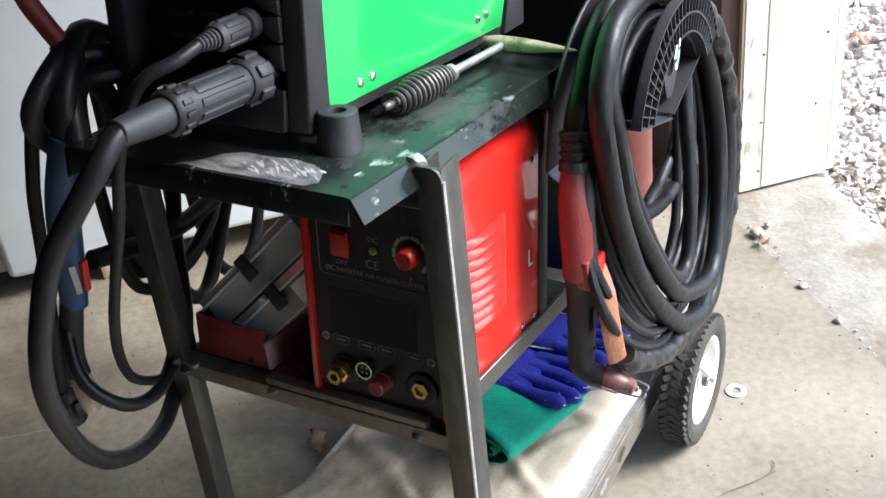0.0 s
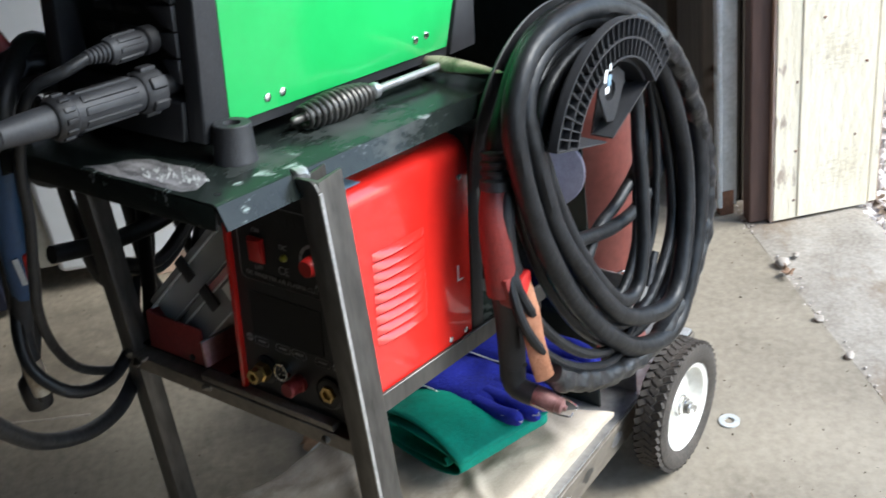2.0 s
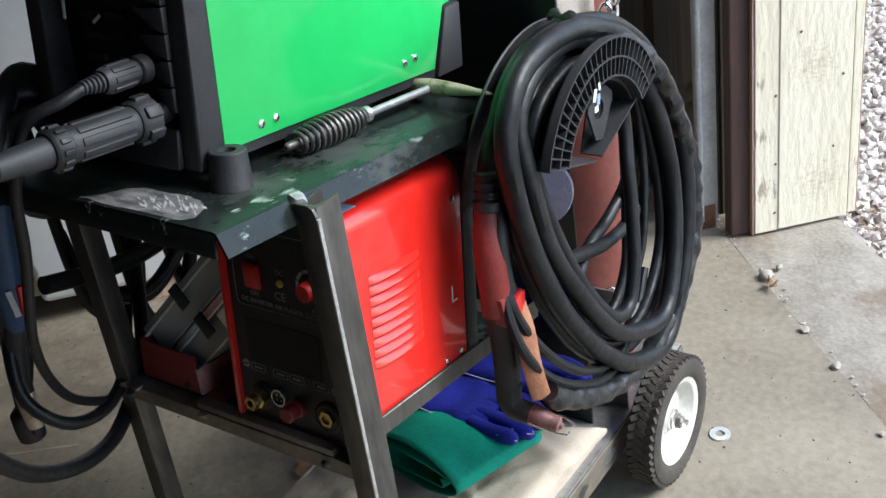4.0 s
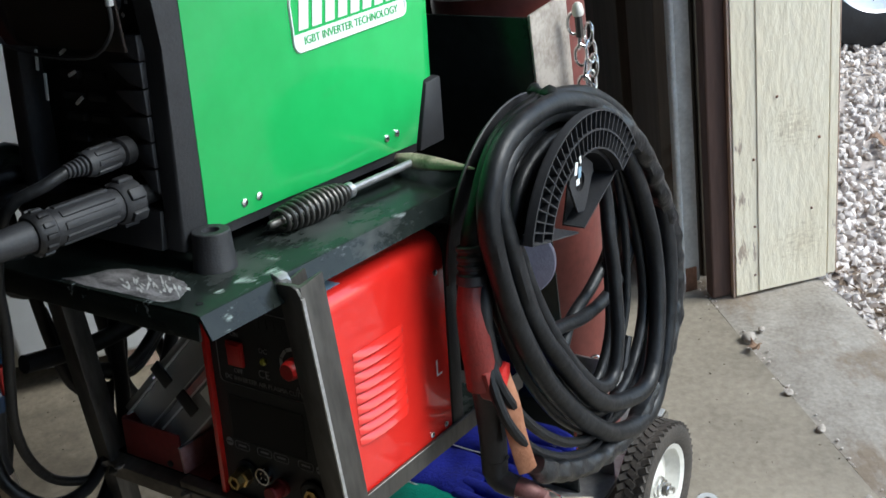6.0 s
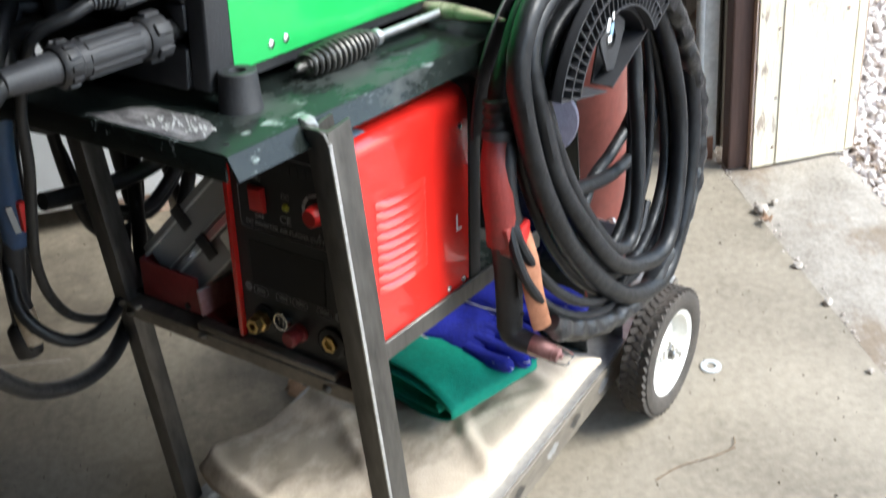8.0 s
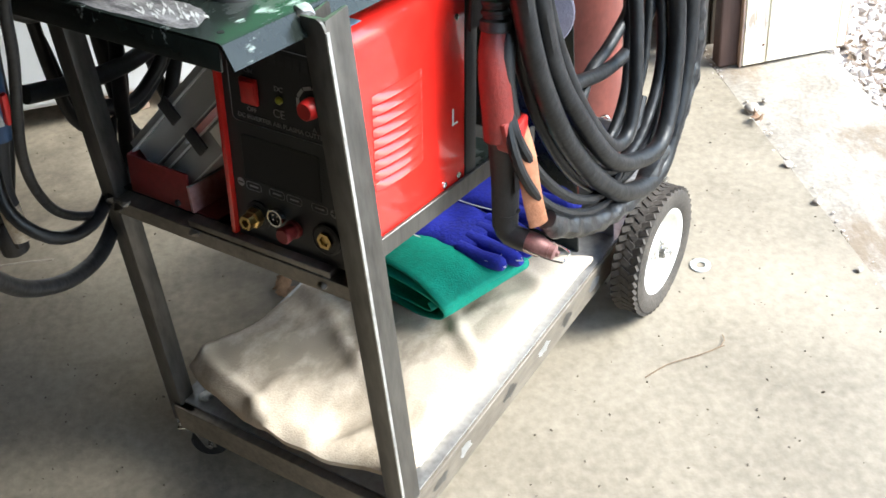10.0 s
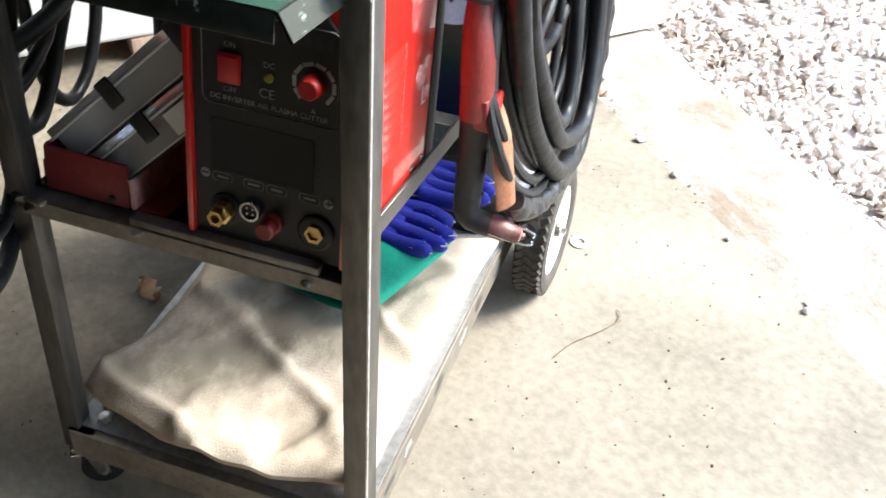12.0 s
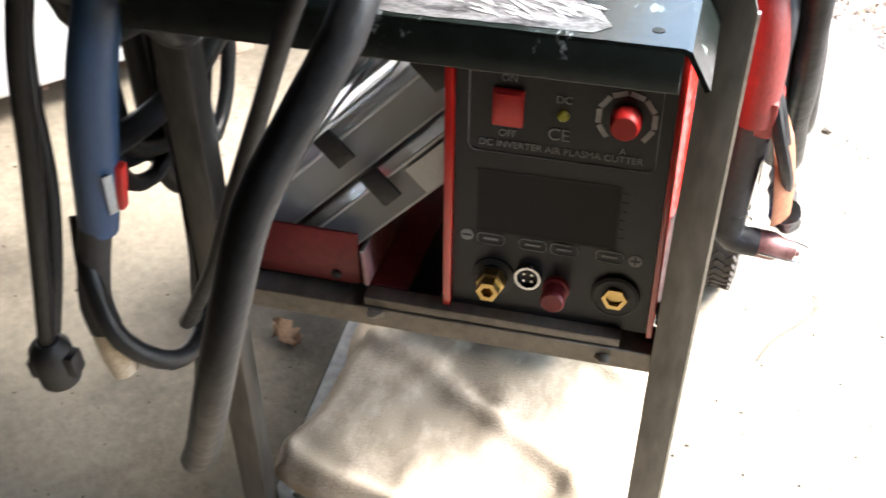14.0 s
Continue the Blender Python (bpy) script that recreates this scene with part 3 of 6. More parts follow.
for k in range(34):
    x, y, ln, w = rnd.gauss(-0.080, 0.020), rnd.gauss(0.028, 0.008), rnd.uniform(0.006, 0.022), rnd.uniform(0.0006, 0.0018)
    a = radians(rnd.gauss(-38, 9))
    ux, uy = math.cos(a), math.sin(a)
    bm = bmesh.new()
    bm.faces.new([bm.verts.new((x + ux * s * ln / 2 - uy * t2 * w, y + uy * s * ln / 2 + ux * t2 * w, 0.0006 + 0.00001 * k)) for s, t2 in ((-1, -0.3), (0.2, -1), (1, 0.2), (0, 1))])
    shelf_part("scratch", bm, M_galv, "pale scratch")

# middle shelf frame: front rail level, side rails sloping down to the back
part("front_rail", angle_bar((-0.336, -0.0145, 0.472), (0.004, -0.0145, 0.472), 0.03, 0.020, inside=(0, 1, 0)), M_dusty, cart)
part("side_rail", angle_bar((0.0055, 0.018, 0.0165), (0.0055, 0.36, 0.0165), 0.0045, 0.0225, t=0.003, inside=(-1, 0, 0)), M_steel, cart, m=MID)
part("side_rail", angle_bar((-0.330, 0.022, 0.0165), (-0.330, 0.36, 0.0165), 0.0045, 0.0225, t=0.003, inside=(1, 0, 0)), M_steel, cart, m=MID)
part("rear_rail", angle_bar((-0.326, 0.356, 0.0), (0.001, 0.356, 0.0), 0.03, 0.02, inside=(0, -1, 0)), M_steel, cart, m=MID)
part("inner_rail", box(-0.214, -0.020, -0.013, 0.001, 0.4726, 0.481, 0.001), M_dusty, cart)
part("middle_plate", box(-0.327, 0.0022, 0.004, 0.352, -0.0035, -0.0005), M_shelf, cart, "dark sheet shelf under the cutter", m=MID)
for i, (x, z) in enumerate(((-0.205, 0.468), (-0.030, 0.462), (-0.312, 0.472))):
    part("weld_bead", lump((x, -0.0145, z), 0.0062, i + 3, 2, 0.6), M_dusty, cart, "rough weld bead")
part("weld_bead", lump((0.004, -0.006, 0.768), 0.009, 9, 2, 1.0), M_bright, cart, "bright weld bead")
for i, (x, z) in enumerate(((-0.338, 0.470), (-0.326, 0.462))):
    part("weld_bead", lump((x, -0.010, z), 0.009, i + 23, 2, 0.8), M_steel, cart, "rough weld bead")

# bottom tray
TZ = 0.122
part("front_rail", angle_bar((-0.352, -0.018, TZ), (0.020, -0.018, TZ), 0.035, 0.042, inside=(0, 1, 0)), M_dusty, cart)
part("side_rail", angle_bar((0.022, -0.016, TZ), (0.022, 0.735, TZ), 0.035, 0.042, inside=(-1, 0, 0)), M_dusty, cart)
part("side_rail", angle_bar((-0.356, -0.016, TZ), (-0.356, 0.735, TZ), 0.035, 0.042, inside=(1, 0, 0)), M_steel, cart)
part("rear_rail", angle_bar((-0.352, 0.735, TZ), (0.020, 0.735, TZ), 0.035, 0.042, inside=(0, -1, 0)), M_steel, cart)
part("bottom_plate", box(-0.352, 0.018, -0.006, 0.730, TZ + 0.0005, TZ + 0.0035), M_scuff, cart, "ground and scuffed steel tray sheet")
part("corner_plate", box(-0.035, 0.020, 0.625, 0.730, TZ + 0.0037, TZ + 0.008, 0.001), M_bright, cart, "bright ground corner plate")
for i, (x, y) in enumerate(((-0.318, 0.012), (-0.325, 0.03), (-0.02, 0.60), (0.005, 0.65), (-0.01, 0.69))):
    part("weld_bead", lump((x, y, TZ + 0.007), 0.010, i + 13, 2, 0.5), M_bright, cart, "bright weld spatter")
rnd = random.Random(77)
for k in range(7):
    y = 0.05 + 0.085 * k + rnd.uniform(-0.02, 0.02)
    bm = bmesh.new()
    n0 = 12
    bm.faces.new([bm.verts.new((0.02235, y + rnd.uniform(0.010, 0.020) * math.cos(2 * math.pi * q / n0), TZ - 0.020 + rnd.uniform(0.005, 0.012) * math.sin(2 * math.pi * q / n0))) for q in range(n0)])
    part("paint_mark", bm, (M_steel, M_scuff)[k % 2], cart, "ground or scorched mark on the rail", smooth=False)
# cylinder cradle at the back
part("cylinder_foot_plate", box(-0.045, 0.012, 0.555, 0.559, TZ + 0.004, 0.33, 0.001), M_scuff, cart, "bright ground steel lug")
part("cradle_front", box(-0.27, -0.0185, 0.500, 0.504, TZ + 0.004, 0.842, 0.001), M_shelf, cart, "black sheet cylinder cradle")
part("cradle_side", box(-0.0182, -0.0142, 0.500, 0.592, 0.690, 0.845, 0.001), M_bare, cart, "bare steel side of the cradle")
part("cradle_side", box(-0.274, -0.2702, 0.500, 0.592, TZ + 0.004, 0.845, 0.001), M_steel, cart)
part("axle", rod((-0.385, 0.580, 0.1016), (0.085, 0.580, 0.1016), 0.008), M_steel, cart)


def cart_wheel(x, side):
    w = new("wheel")
    w.parent = cart
    w["label"] = "pneumatic wheel with treaded tyre and off-white rim"
    m = pose(x, 0.584, 0.1016) @ pose(0, 0, 0, 0, 90 * side, 0)
    w.matrix_basis = m
    prof = [(0.066, -0.017), (0.072, -0.022), (0.086, -0.0245), (0.095, -0.0215), (0.0985, -0.012), (0.0992, 0), (0.0985, 0.012), (0.095, 0.0215), (0.086, 0.0245), (0.072, 0.022), (0.066, 0.017)]
    part("tyre", lathe(prof, 48, closed=True), M_tyre, w, "dusty black tyre with diamond tread")
    bm = bmesh.new()
    for k in range(46):
        for j, s in ((-1, 1), (0, -1), (1, 1)):
            mm = pose(0, 0, 0, 0, 0, 360 / 46 * (k + 0.5 * (j == 0))) @ pose(0.0988, 0, j * 0.0125, 32 * s, 0, 0)
            if j:
                mm = mm @ pose(-0.0006, 0, 0, 0, 13 * j, 0)
            box(-0.004, 0.0018, -0.0042, 0.0042, -0.0070, 0.0070, bm=bm, m=mm)
    tagged(part("tread", bm, M_tyre, w, smooth=False), kind="stuff")
    rim = [(0.012, 0.004), (0.020, 0.006), (0.022, 0.002), (0.050, -0.004), (0.056, 0.004), (0.060, 0.016), (0.0675, 0.0195), (0.0675, 0.016), (0.063, 0.012), (0.058, -0.002), (0.055, -0.012), (0.012, -0.012)]
    part("rim", lathe(rim, 40, closed=True), M_rim, w, "off-white enamelled steel rim")
    part("hub", lathe([(0.016, -0.016), (0.016, 0.010), (0.0125, 0.012), (0.0125, 0.016)], 24), M_chrome, w)
    part("axle_nut", lathe([(0.0095, 0.016), (0.0095, 0.023), (0.006, 0.024), (0.0055, 0.031)], 6), M_chrome, w, "zinc axle nut")
    return w


cart_wheel(0.062, 1)
cart_wheel(-0.396, -1)


def caster(x, y):
    c = new("caster")
    c.parent = cart
    c["label"] = "small black caster with zinc fork"
    c.matrix_basis = pose(x, y, 0, 0, 0, 35)
    part("tread_wheel", lathe([(0.010, -0.011), (0.024, -0.011), (0.0275, -0.007), (0.0275, 0.007), (0.024, 0.011), (0.010, 0.011)], 28, pose(0.010, 0, 0.0275, 90, 0, 0)), M_rubber, c)
    for s in (-1, 1):
        part("fork", prism([(-0.012, 0.074), (0.014, 0.074), (0.018, 0.022), (0.003, 0.022)], s * 0.0138 - 0.0012, s * 0.0138 + 0.0012, "y", 0.0005), M_chrome, c)
    part("top_plate", box(-0.023, 0.023, -0.026, 0.026, 0.074, 0.0785, 0.001), M_chrome, c)
    part("axle_bolt", rod((0.010, -0.019, 0.0275), (0.010, 0.019, 0.0275), 0.004, 6), M_chrome, c)
    for dx, dy in ((-0.017, -0.019), (0.017, -0.019), (-0.017, 0.019), (0.017, 0.019)):
        part("plate_bolt", lathe([(0.005, 0.0), (0.005, 0.008), (0.003, 0.0085), (0.003, 0.016)], 6, Matrix.Translation((dx, dy, 0.0785))), M_chrome, c)


caster(-0.352, 0.012)
caster(-0.02, 0.03)

# ---- red plasma cutter on the middle shelf ----
cut = thing("plasma_cutter", "red enamel plasma cutter with black front panel on the middle shelf", "plasma cutter", MID.copy())
bm = prism([(0.004, 0.0), (0.004, 0.246), (0.208, 0.246), (0.208, 0.0)], -0.152, 0.0, "x")
bmesh.ops.bevel(bm, geom=[e for e in bm.edges if all(v.co.z > 0.24 for v in e.verts) and abs(e.verts[0].co.x - e.verts[1].co.x) < 0.01], offset=0.024, segments=4, affect="EDGES", profile=0.5)
part("case", bm, M_red, cut, "red enamelled sheet case")
bm = box(-0.1470, -0.0027, 0.0, 0.012, -0.0004, 0.240)
bmesh.ops.bevel(bm, geom=[e for e in bm.edges if all(v.co.z > 0.23 for v in e.verts) and abs(e.verts[0].co.x - e.verts[1].co.x) < 0.01 and abs(e.verts[0].co.y - e.verts[1].co.y) > 0.005], offset=0.020, segments=3, affect="EDGES")
part("front_panel", bm, M_panel, cut, "matt black front panel")
for x0, x1 in ((-0.1535, -0.1475), (-0.0022, 0.0024)):
    part("panel_rim", box(x0, x1, -0.006, 0.018, 0.0, 0.222, 0.001), M_red, cut)
part("panel_rim", box(-0.128, -0.024, -0.004, 0.014, 0.2410, 0.2475, 0.001), M_red, cut)
part("rear_bezel", box(-0.156, 0.003, 0.2084, 0.232, -0.0002, 0.249, 0.006), M_black, cut)
part("carry_handle", sweep([(-0.076, 0.06, 0.246), (-0.076, 0.06, 0.262), (-0.076, 0.08, 0.268), (-0.076, 0.15, 0.268), (-0.076, 0.17, 0.246)], 0.008, 10), M_black, cut)
part("sticker", box(-0.032, -0.005, 0.012, 0.042, 0.2462, 0.2466), M_label, cut, "small blue and white sticker")
for i in range(9):
    z = 0.0745 + i * 0.0116
    bm = bmesh.new()
    ring = []
    for k in range(13):
        y = 0.0445 + 0.0835 * k / 12
        e = math.sin(math.pi * k / 12) ** 0.35
        ring.append([bm.verts.new((0.0006, y, z + 0.0045)), bm.verts.new((0.0006 + 0.0028 * e, y, z + 0.0026)), bm.verts.new((0.0006 + 0.0056 * e, y, z - 0.0034)), bm.verts.new((0.0006, y, z - 0.0042))])
    for a, b in zip(ring, ring[1:]):
        for j in range(3):
            bm.faces.new((a[j], b[j], b[j + 1], a[j + 1]))
    part("louvre", bm, M_red, cut)
for y, z in ((0.168, 0.0215), (0.020, 0.0215), (0.196, 0.0215), (0.192, 0.205)):
    part("screw", lathe([(0.0038, 0.0), (0.0036, 0.0014), (0.002, 0.0022)], 14, towards((0.0, y, z), (1, 0, 0))), M_chrome, cut)
# maker's mark on the side, part of it hidden
part("logo_mark", box(0.0002, 0.0006, 0.184, 0.1862, 0.086, 0.105), M_white, cut, "pale maker's mark")
part("logo_mark", box(0.0002, 0.0006, 0.1864, 0.194, 0.086, 0.0878), M_white, cut)


def low(x, z, out=0.0):
    """A pose on the front panel."""
    return pose(x, -out, z, 90, 0, 0)


def outline(w, h, t, r=0.004, d=0.0004):
    """A rounded printed frame."""
    pts = []
    for cx, cy, a0 in ((w / 2 - r, h / 2 - r, 0), (-w / 2 + r, h / 2 - r, 90), (-w / 2 + r, -h / 2 + r, 180), (w / 2 - r, -h / 2 + r, 270)):
        for k in range(5):
            a = radians(a0 + 22.5 * k)
            pts.append((cx + r * math.cos(a), cy + r * math.sin(a), d))
    return sweep(pts, t, 4, closed=True, smoothed=False)


part("printed_frame", outline(0.126, 0.086, 0.00045, 0.006), M_white_red, cut, m=low(-0.0745, 0.1765, 0.0003))
part("printed_frame", outline(0.100, 0.050, 0.00025, 0.002), M_grey, cut, m=low(-0.081, 0.094, 0.0005))
part("specification_plate", box(-0.049, 0.049, -0.0245, 0.0245, 0, 0.0003), M_display, cut, m=low(-0.081, 0.094, 0.0002))
for k in range(6):
    part("specification_mark", box(-0.0022, 0.0022, -0.0008, 0.0008, 0, 0.0003), M_grey, cut, m=low(-0.0285, 0.114 - 0.0072 * k, 0.0002))
sw = part("power_switch", box(-0.0105, 0.0105, -0.0135, 0.0135, 0, 0.004, 0.0012), M_redplastic, cut, "red rocker switch", m=low(-0.111, 0.169))
part("rocker", prism([(-0.0115, 0.004), (0.0115, 0.0065), (0.0115, 0.003), (-0.0115, 0.002)], -0.0082, 0.0082, "x", 0.0006), M_redplastic, sw)
part("indicator", lathe([(0.0040, 0), (0.0040, 0.002), (0.0024, 0.0040)], 16), M_led, cut, "yellow-green indicator lamp", m=low(-0.0745, 0.1675))
kb = part("knob", lathe([(0.0105, 0), (0.0105, 0.004), (0.0092, 0.013), (0.0080, 0.0142)], 28), M_redplastic, cut, "red current knob", m=low(-0.0335, 0.1705))
part("knob_ring", lathe([(0.0128, 0), (0.0128, 0.0006), (0.0103, 0.0006), (0.0103, 0)], 28, closed=True), M_grey, kb)
for k in range(8):
    a = radians(215 - 250 * k / 7)
    mm = low(-0.0335, 0.1705, 0.0003) @ pose(0.0180 * math.cos(a), 0.0180 * math.sin(a), 0, 0, 0, math.degrees(a))
    part("scale_mark", box(-0.0018, 0.0018, -0.0050, 0.0050, 0, 0.0004), M_scale, cut, m=mm)
for txt, x, z, s in (("ON", -0.111, 0.1895, 0.007), ("OFF", -0.111, 0.149, 0.007), ("DC", -0.0745, 0.1785, 0.0075), ("CE", -0.0765, 0.1525, 0.0125), ("A", -0.0335, 0.1465, 0.007)):
    writing("lettering", txt, s, low(x, z, 0.0006), M_white_red, cut)
writing("lettering", "DC INVERTER AIR PLASMA CUTTER", 0.0070, low(-0.075, 0.1405, 0.0006), M_white_red, cut)
for k in range(8):
    part("model_mark", box(-0.0036, 0.0036, -0.0055, 0.0055, 0, 0.0004), M_grey, cut, m=low(-0.079 + 0.0098 * k, 0.2085, 0.0004))
for x, z, s in ((-0.137, 0.063, 0), (-0.0165, 0.0615, 1)):
    part("pole_mark", lathe([(0.0048, 0), (0.0048, 0.0004)], 18), M_white_red, cut, m=low(x, z, 0.0003))
    part("pole_sign", box(-0.0034, 0.0034, -0.0006, 0.0006, 0.0004, 0.0008), M_panel, cut, m=low(x, z, 0.0003))
    if s:
        part("pole_sign", box(-0.0006, 0.0006, -0.0034, 0.0034, 0.0004, 0.0008), M_panel, cut, m=low(x, z, 0.0003))
for x in (-0.1195, -0.089, -0.0665, -0.0345):
    part("printed_frame", outline(0.0195, 0.0088, 0.00035, 0.003), M_white_red, cut, m=low(x, 0.062, 0.0004))
    part("pictogram", box(-0.0055, 0.0055, -0.0009, 0.0009, 0, 0.0004), M_white_red, cut, m=low(x, 0.062, 0.0004))
gas = part("gas_outlet", lathe([(0.016, 0), (0.016, 0.002), (0.0115, 0.003), (0.0115, 0.004)], 24), M_black, cut, m=low(-0.1165, 0.030))
part("brass_fitting", lathe([(0.0105, 0.004), (0.0105, 0.012), (0.0083, 0.013), (0.0083, 0.022), (0.0048, 0.022), (0.0048, 0.010)], 6), M_brass, gas, "brass outlet")
soc = part("control_socket", lathe([(0.0098, 0), (0.0098, 0.007), (0.0078, 0.007), (0.0078, 0.002)], 20), M_chrome, cut, "nickel control socket", m=low(-0.0905, 0.0365))
part("insert", lathe([(0.0077, 0.001), (0.0077, 0.0035)], 18), M_black, soc, "black pin insert")
for dx, dy in ((0.0028, 0.0028), (-0.0028, 0.0028), (0.0028, -0.0028), (-0.0028, -0.0028)):
    part("pin", lathe([(0.001, 0.0036), (0.001, 0.0055)], 8, Matrix.Translation((dx, dy, 0))), M_chrome, soc)
part("pilot_terminal", lathe([(0.0100, 0), (0.0100, 0.004), (0.0082, 0.005), (0.0090, 0.018), (0.0075, 0.020)], 20), M_tray, cut, "dark red binding post", m=low(-0.070, 0.028))
wk = part("work_socket", lathe([(0.0175, 0), (0.0175, 0.003), (0.015, 0.004), (0.015, 0.0035)], 26), M_black, cut, m=low(-0.0275, 0.0295))
part("brass_insert", lathe([(0.0092, 0.0036), (0.0092, 0.0065), (0.0058, 0.0065), (0.0058, 0.001)], 6), M_brass, wk, "brass socket insert")

# ---- green welder on the top shelf ----
wel = thing("welder", "green and black inverter welder standing on the top shelf", "welder", pose(-0.081, 0.005, 0.799, -9, 0, 0) @ pose(0.078, 0, -0.7765))
XR, XL = -0.078, -0.29


side = [(0.0, 0.7765), (0.0, 1.13), (0.3665, 1.13), (0.3665, 0.8465), (0.3515, 0.8455), (0.3315, 0.7765)]
part("side_panel", prism(side, XR - 0.0025, XR, "x", 0.0007), M_green, wel, "glossy green side panel")
part("side_panel", prism(side, XL, XL + 0.0025, "x", 0.0007), M_green, wel, "glossy green side panel")
part("chassis", prism([(0.008, 0.766), (0.008, 1.125), (0.345, 1.125), (0.345, 0.766)], XL + 0.003, XR - 0.003, "x"), M_black, wel)
for x in (XL + 0.03, XR - 0.03):
    for y in (0.03, 0.31):
        part("rubber_foot", lathe([(0.013, 0.7505), (0.015, 0.766)], 18, Matrix.Translation((x, y, 0))), M_rubber, wel)
part("rear_foot", prism([(0.334, 0.766), (0.354, 0.842), (0.383, 0.845), (0.385, 0.768)], XR - 0.022, XR + 0.003, "x", 0.003), M_grey, wel)
part("rear_bezel", prism([(0.3475, 0.766), (0.3475, 1.13), (0.372, 1.13), (0.372, 0.766)], XL, XR - 0.023, "x", 0.003), M_black, wel)
# front bezel: cheeks, hood and sill round a deep recess
cheek = [(-0.034, 0.766), (-0.027, 0.945), (-0.032, 0.99), (-0.032, 1.13), (-0.001, 1.13), (-0.001, 0.766)]
part("bezel_cheek", prism(cheek, XR - 0.020, XR + 0.002, "x", 0.003), M_grey, wel, "charcoal plastic bezel cheek")
part("bezel_cheek", prism(cheek, XL - 0.002, XL + 0.020, "x", 0.003), M_grey, wel)
part("bezel_sill", prism([(-0.040, 0.766), (-0.036, 0.803), (-0.006, 0.806), (-0.004, 0.766)], XL + 0.020, XR - 0.020, "x", 0.003), M_black, wel)
part("hood", prism([(-0.050, 1.085), (-0.050, 1.13), (0.0, 1.13), (0.0, 1.085)], XL + 0.02, XR - 0.02, "x", 0.003), M_black, wel)
ctl = part("control_panel", prism([(-0.018, 0.945), (-0.030, 1.084), (-0.004, 1.084), (-0.004, 0.935)], XL + 0.02, XR - 0.02, "x", 0.001), M_panel, wel, "black control panel behind a smoked cover")
part("smoked_cover", prism([(-0.046, 0.945), (-0.060, 1.08), (-0.057, 1.08), (-0.043, 0.945)], XL + 0.022, XR - 0.021, "x", 0.001), M_smoke, wel, "smoked hinged cover")
# Thin rim and pale strip stand in for highlights on the cover's edge.
part("cover_rim", sweep([(XL + 0.024, -0.062, 1.06), (XL + 0.026, -0.052, 0.96), (XL + 0.05, -0.050, 0.943), (-0.19, -0.050, 0.938), (XR - 0.055, -0.050, 0.942), (XR - 0.026, -0.052, 0.967), (XR - 0.024, -0.056, 1.0), (XR - 0.024, -0.062, 1.08)], 0.0018, 7), M_paleblack, wel, "thin rim added for the highlight along the smoked cover")
part("cover_highlight", sweep([(XR - 0.0225, -0.0535, 0.985), (XR - 0.0225, -0.056, 1.05), (XR - 0.0225, -0.058, 1.12)], 0.0034, 8), M_galv, wel, "pale strip painted as the cover's edge highlight")
for x, z, r in ((-0.16, 1.02, 0.011), (-0.13, 0.985, 0.012), (-0.155, 1.05, 0.010)):
    mm = pose(x, -0.026, z, 90 - 7, 0, 0)
    part("dial", lathe([(r, 0), (r, 0.004), (r * 0.8, 0.014), (r * 0.75, 0.015)], 20, mm), M_redplastic if r == 0.011 else M_grey, ctl)
    for k in range(8):
        a = radians(225 - 38 * k)
        part("dial_mark", box(-0.002, 0.002, -0.0016, 0.0016, 0, 0.0004, m=mm @ pose(1.5 * r * math.cos(a), 1.5 * r * math.sin(a), 0.0004, 0, 0, math.degrees(a))), M_white_red, ctl, smooth=False)
part("name_plate", outline(0.036, 0.018, 0.0006, 0.003), M_white_red, ctl, m=pose(-0.205, -0.028, 1.0, 83, 0, 0))
part("name_bar", box(-0.014, 0.014, -0.003, 0.004, 0, 0.0004), M_white_red, ctl, m=pose(-0.205, -0.028, 1.0, 83, 0, 0))
# toothed curved guard inside the right cheek
for k in range(6):
    z = 0.818 + 0.0235 * k
    w = 0.046 * math.sin(math.pi * min(1, (k + 2) / 6) / 2) + 0.004
    bm = prism([(XR - 0.020, z), (XR - 0.020 - w * 0.35, z + 0.004), (XR - 0.020 - w * 0.80, z + 0.0205), (XR - 0.020, z + 0.0225)], -0.034, 0.0, "y", 0.001)
    part("grip_tooth", bm, M_paleblack, wel)
for k in range(5):
    for j in range(2):
        part("vent_slat", box(-0.235 + j * 0.035, -0.21 + j * 0.035, -0.012, -0.006, 0.83 + k * 0.02, 0.837 + k * 0.02, 0.001), M_grey, wel)
# White slivers paint the light glancing off the vent slats.
for x, z, h, a in ((-0.262, 0.925, 0.020, 8), (-0.255, 0.900, 0.026, 6), (-0.222, 0.935, 0.010, 60), (-0.214, 0.915, 0.011, 65), (-0.210, 0.890, 0.013, 55)):
    part("vent_glint", box(-0.0016, 0.0016, -0.001, 0.001, -h / 2, h / 2, 0.0005, m=pose(x, -0.014, z, 0, a, 0)), M_white, wel, "white sliver painted as light on the vent")
for y, z in ((0.0486, 0.7893), (0.0687, 0.7900), (0.2754, 0.7955), (0.2943, 0.7972)):
    part("screw", lathe([(0.0042, 0.0), (0.004, 0.0014), (0.0022, 0.0024)], 14, towards((XR, y, z), (1, 0, 0))), M_chrome, wel)
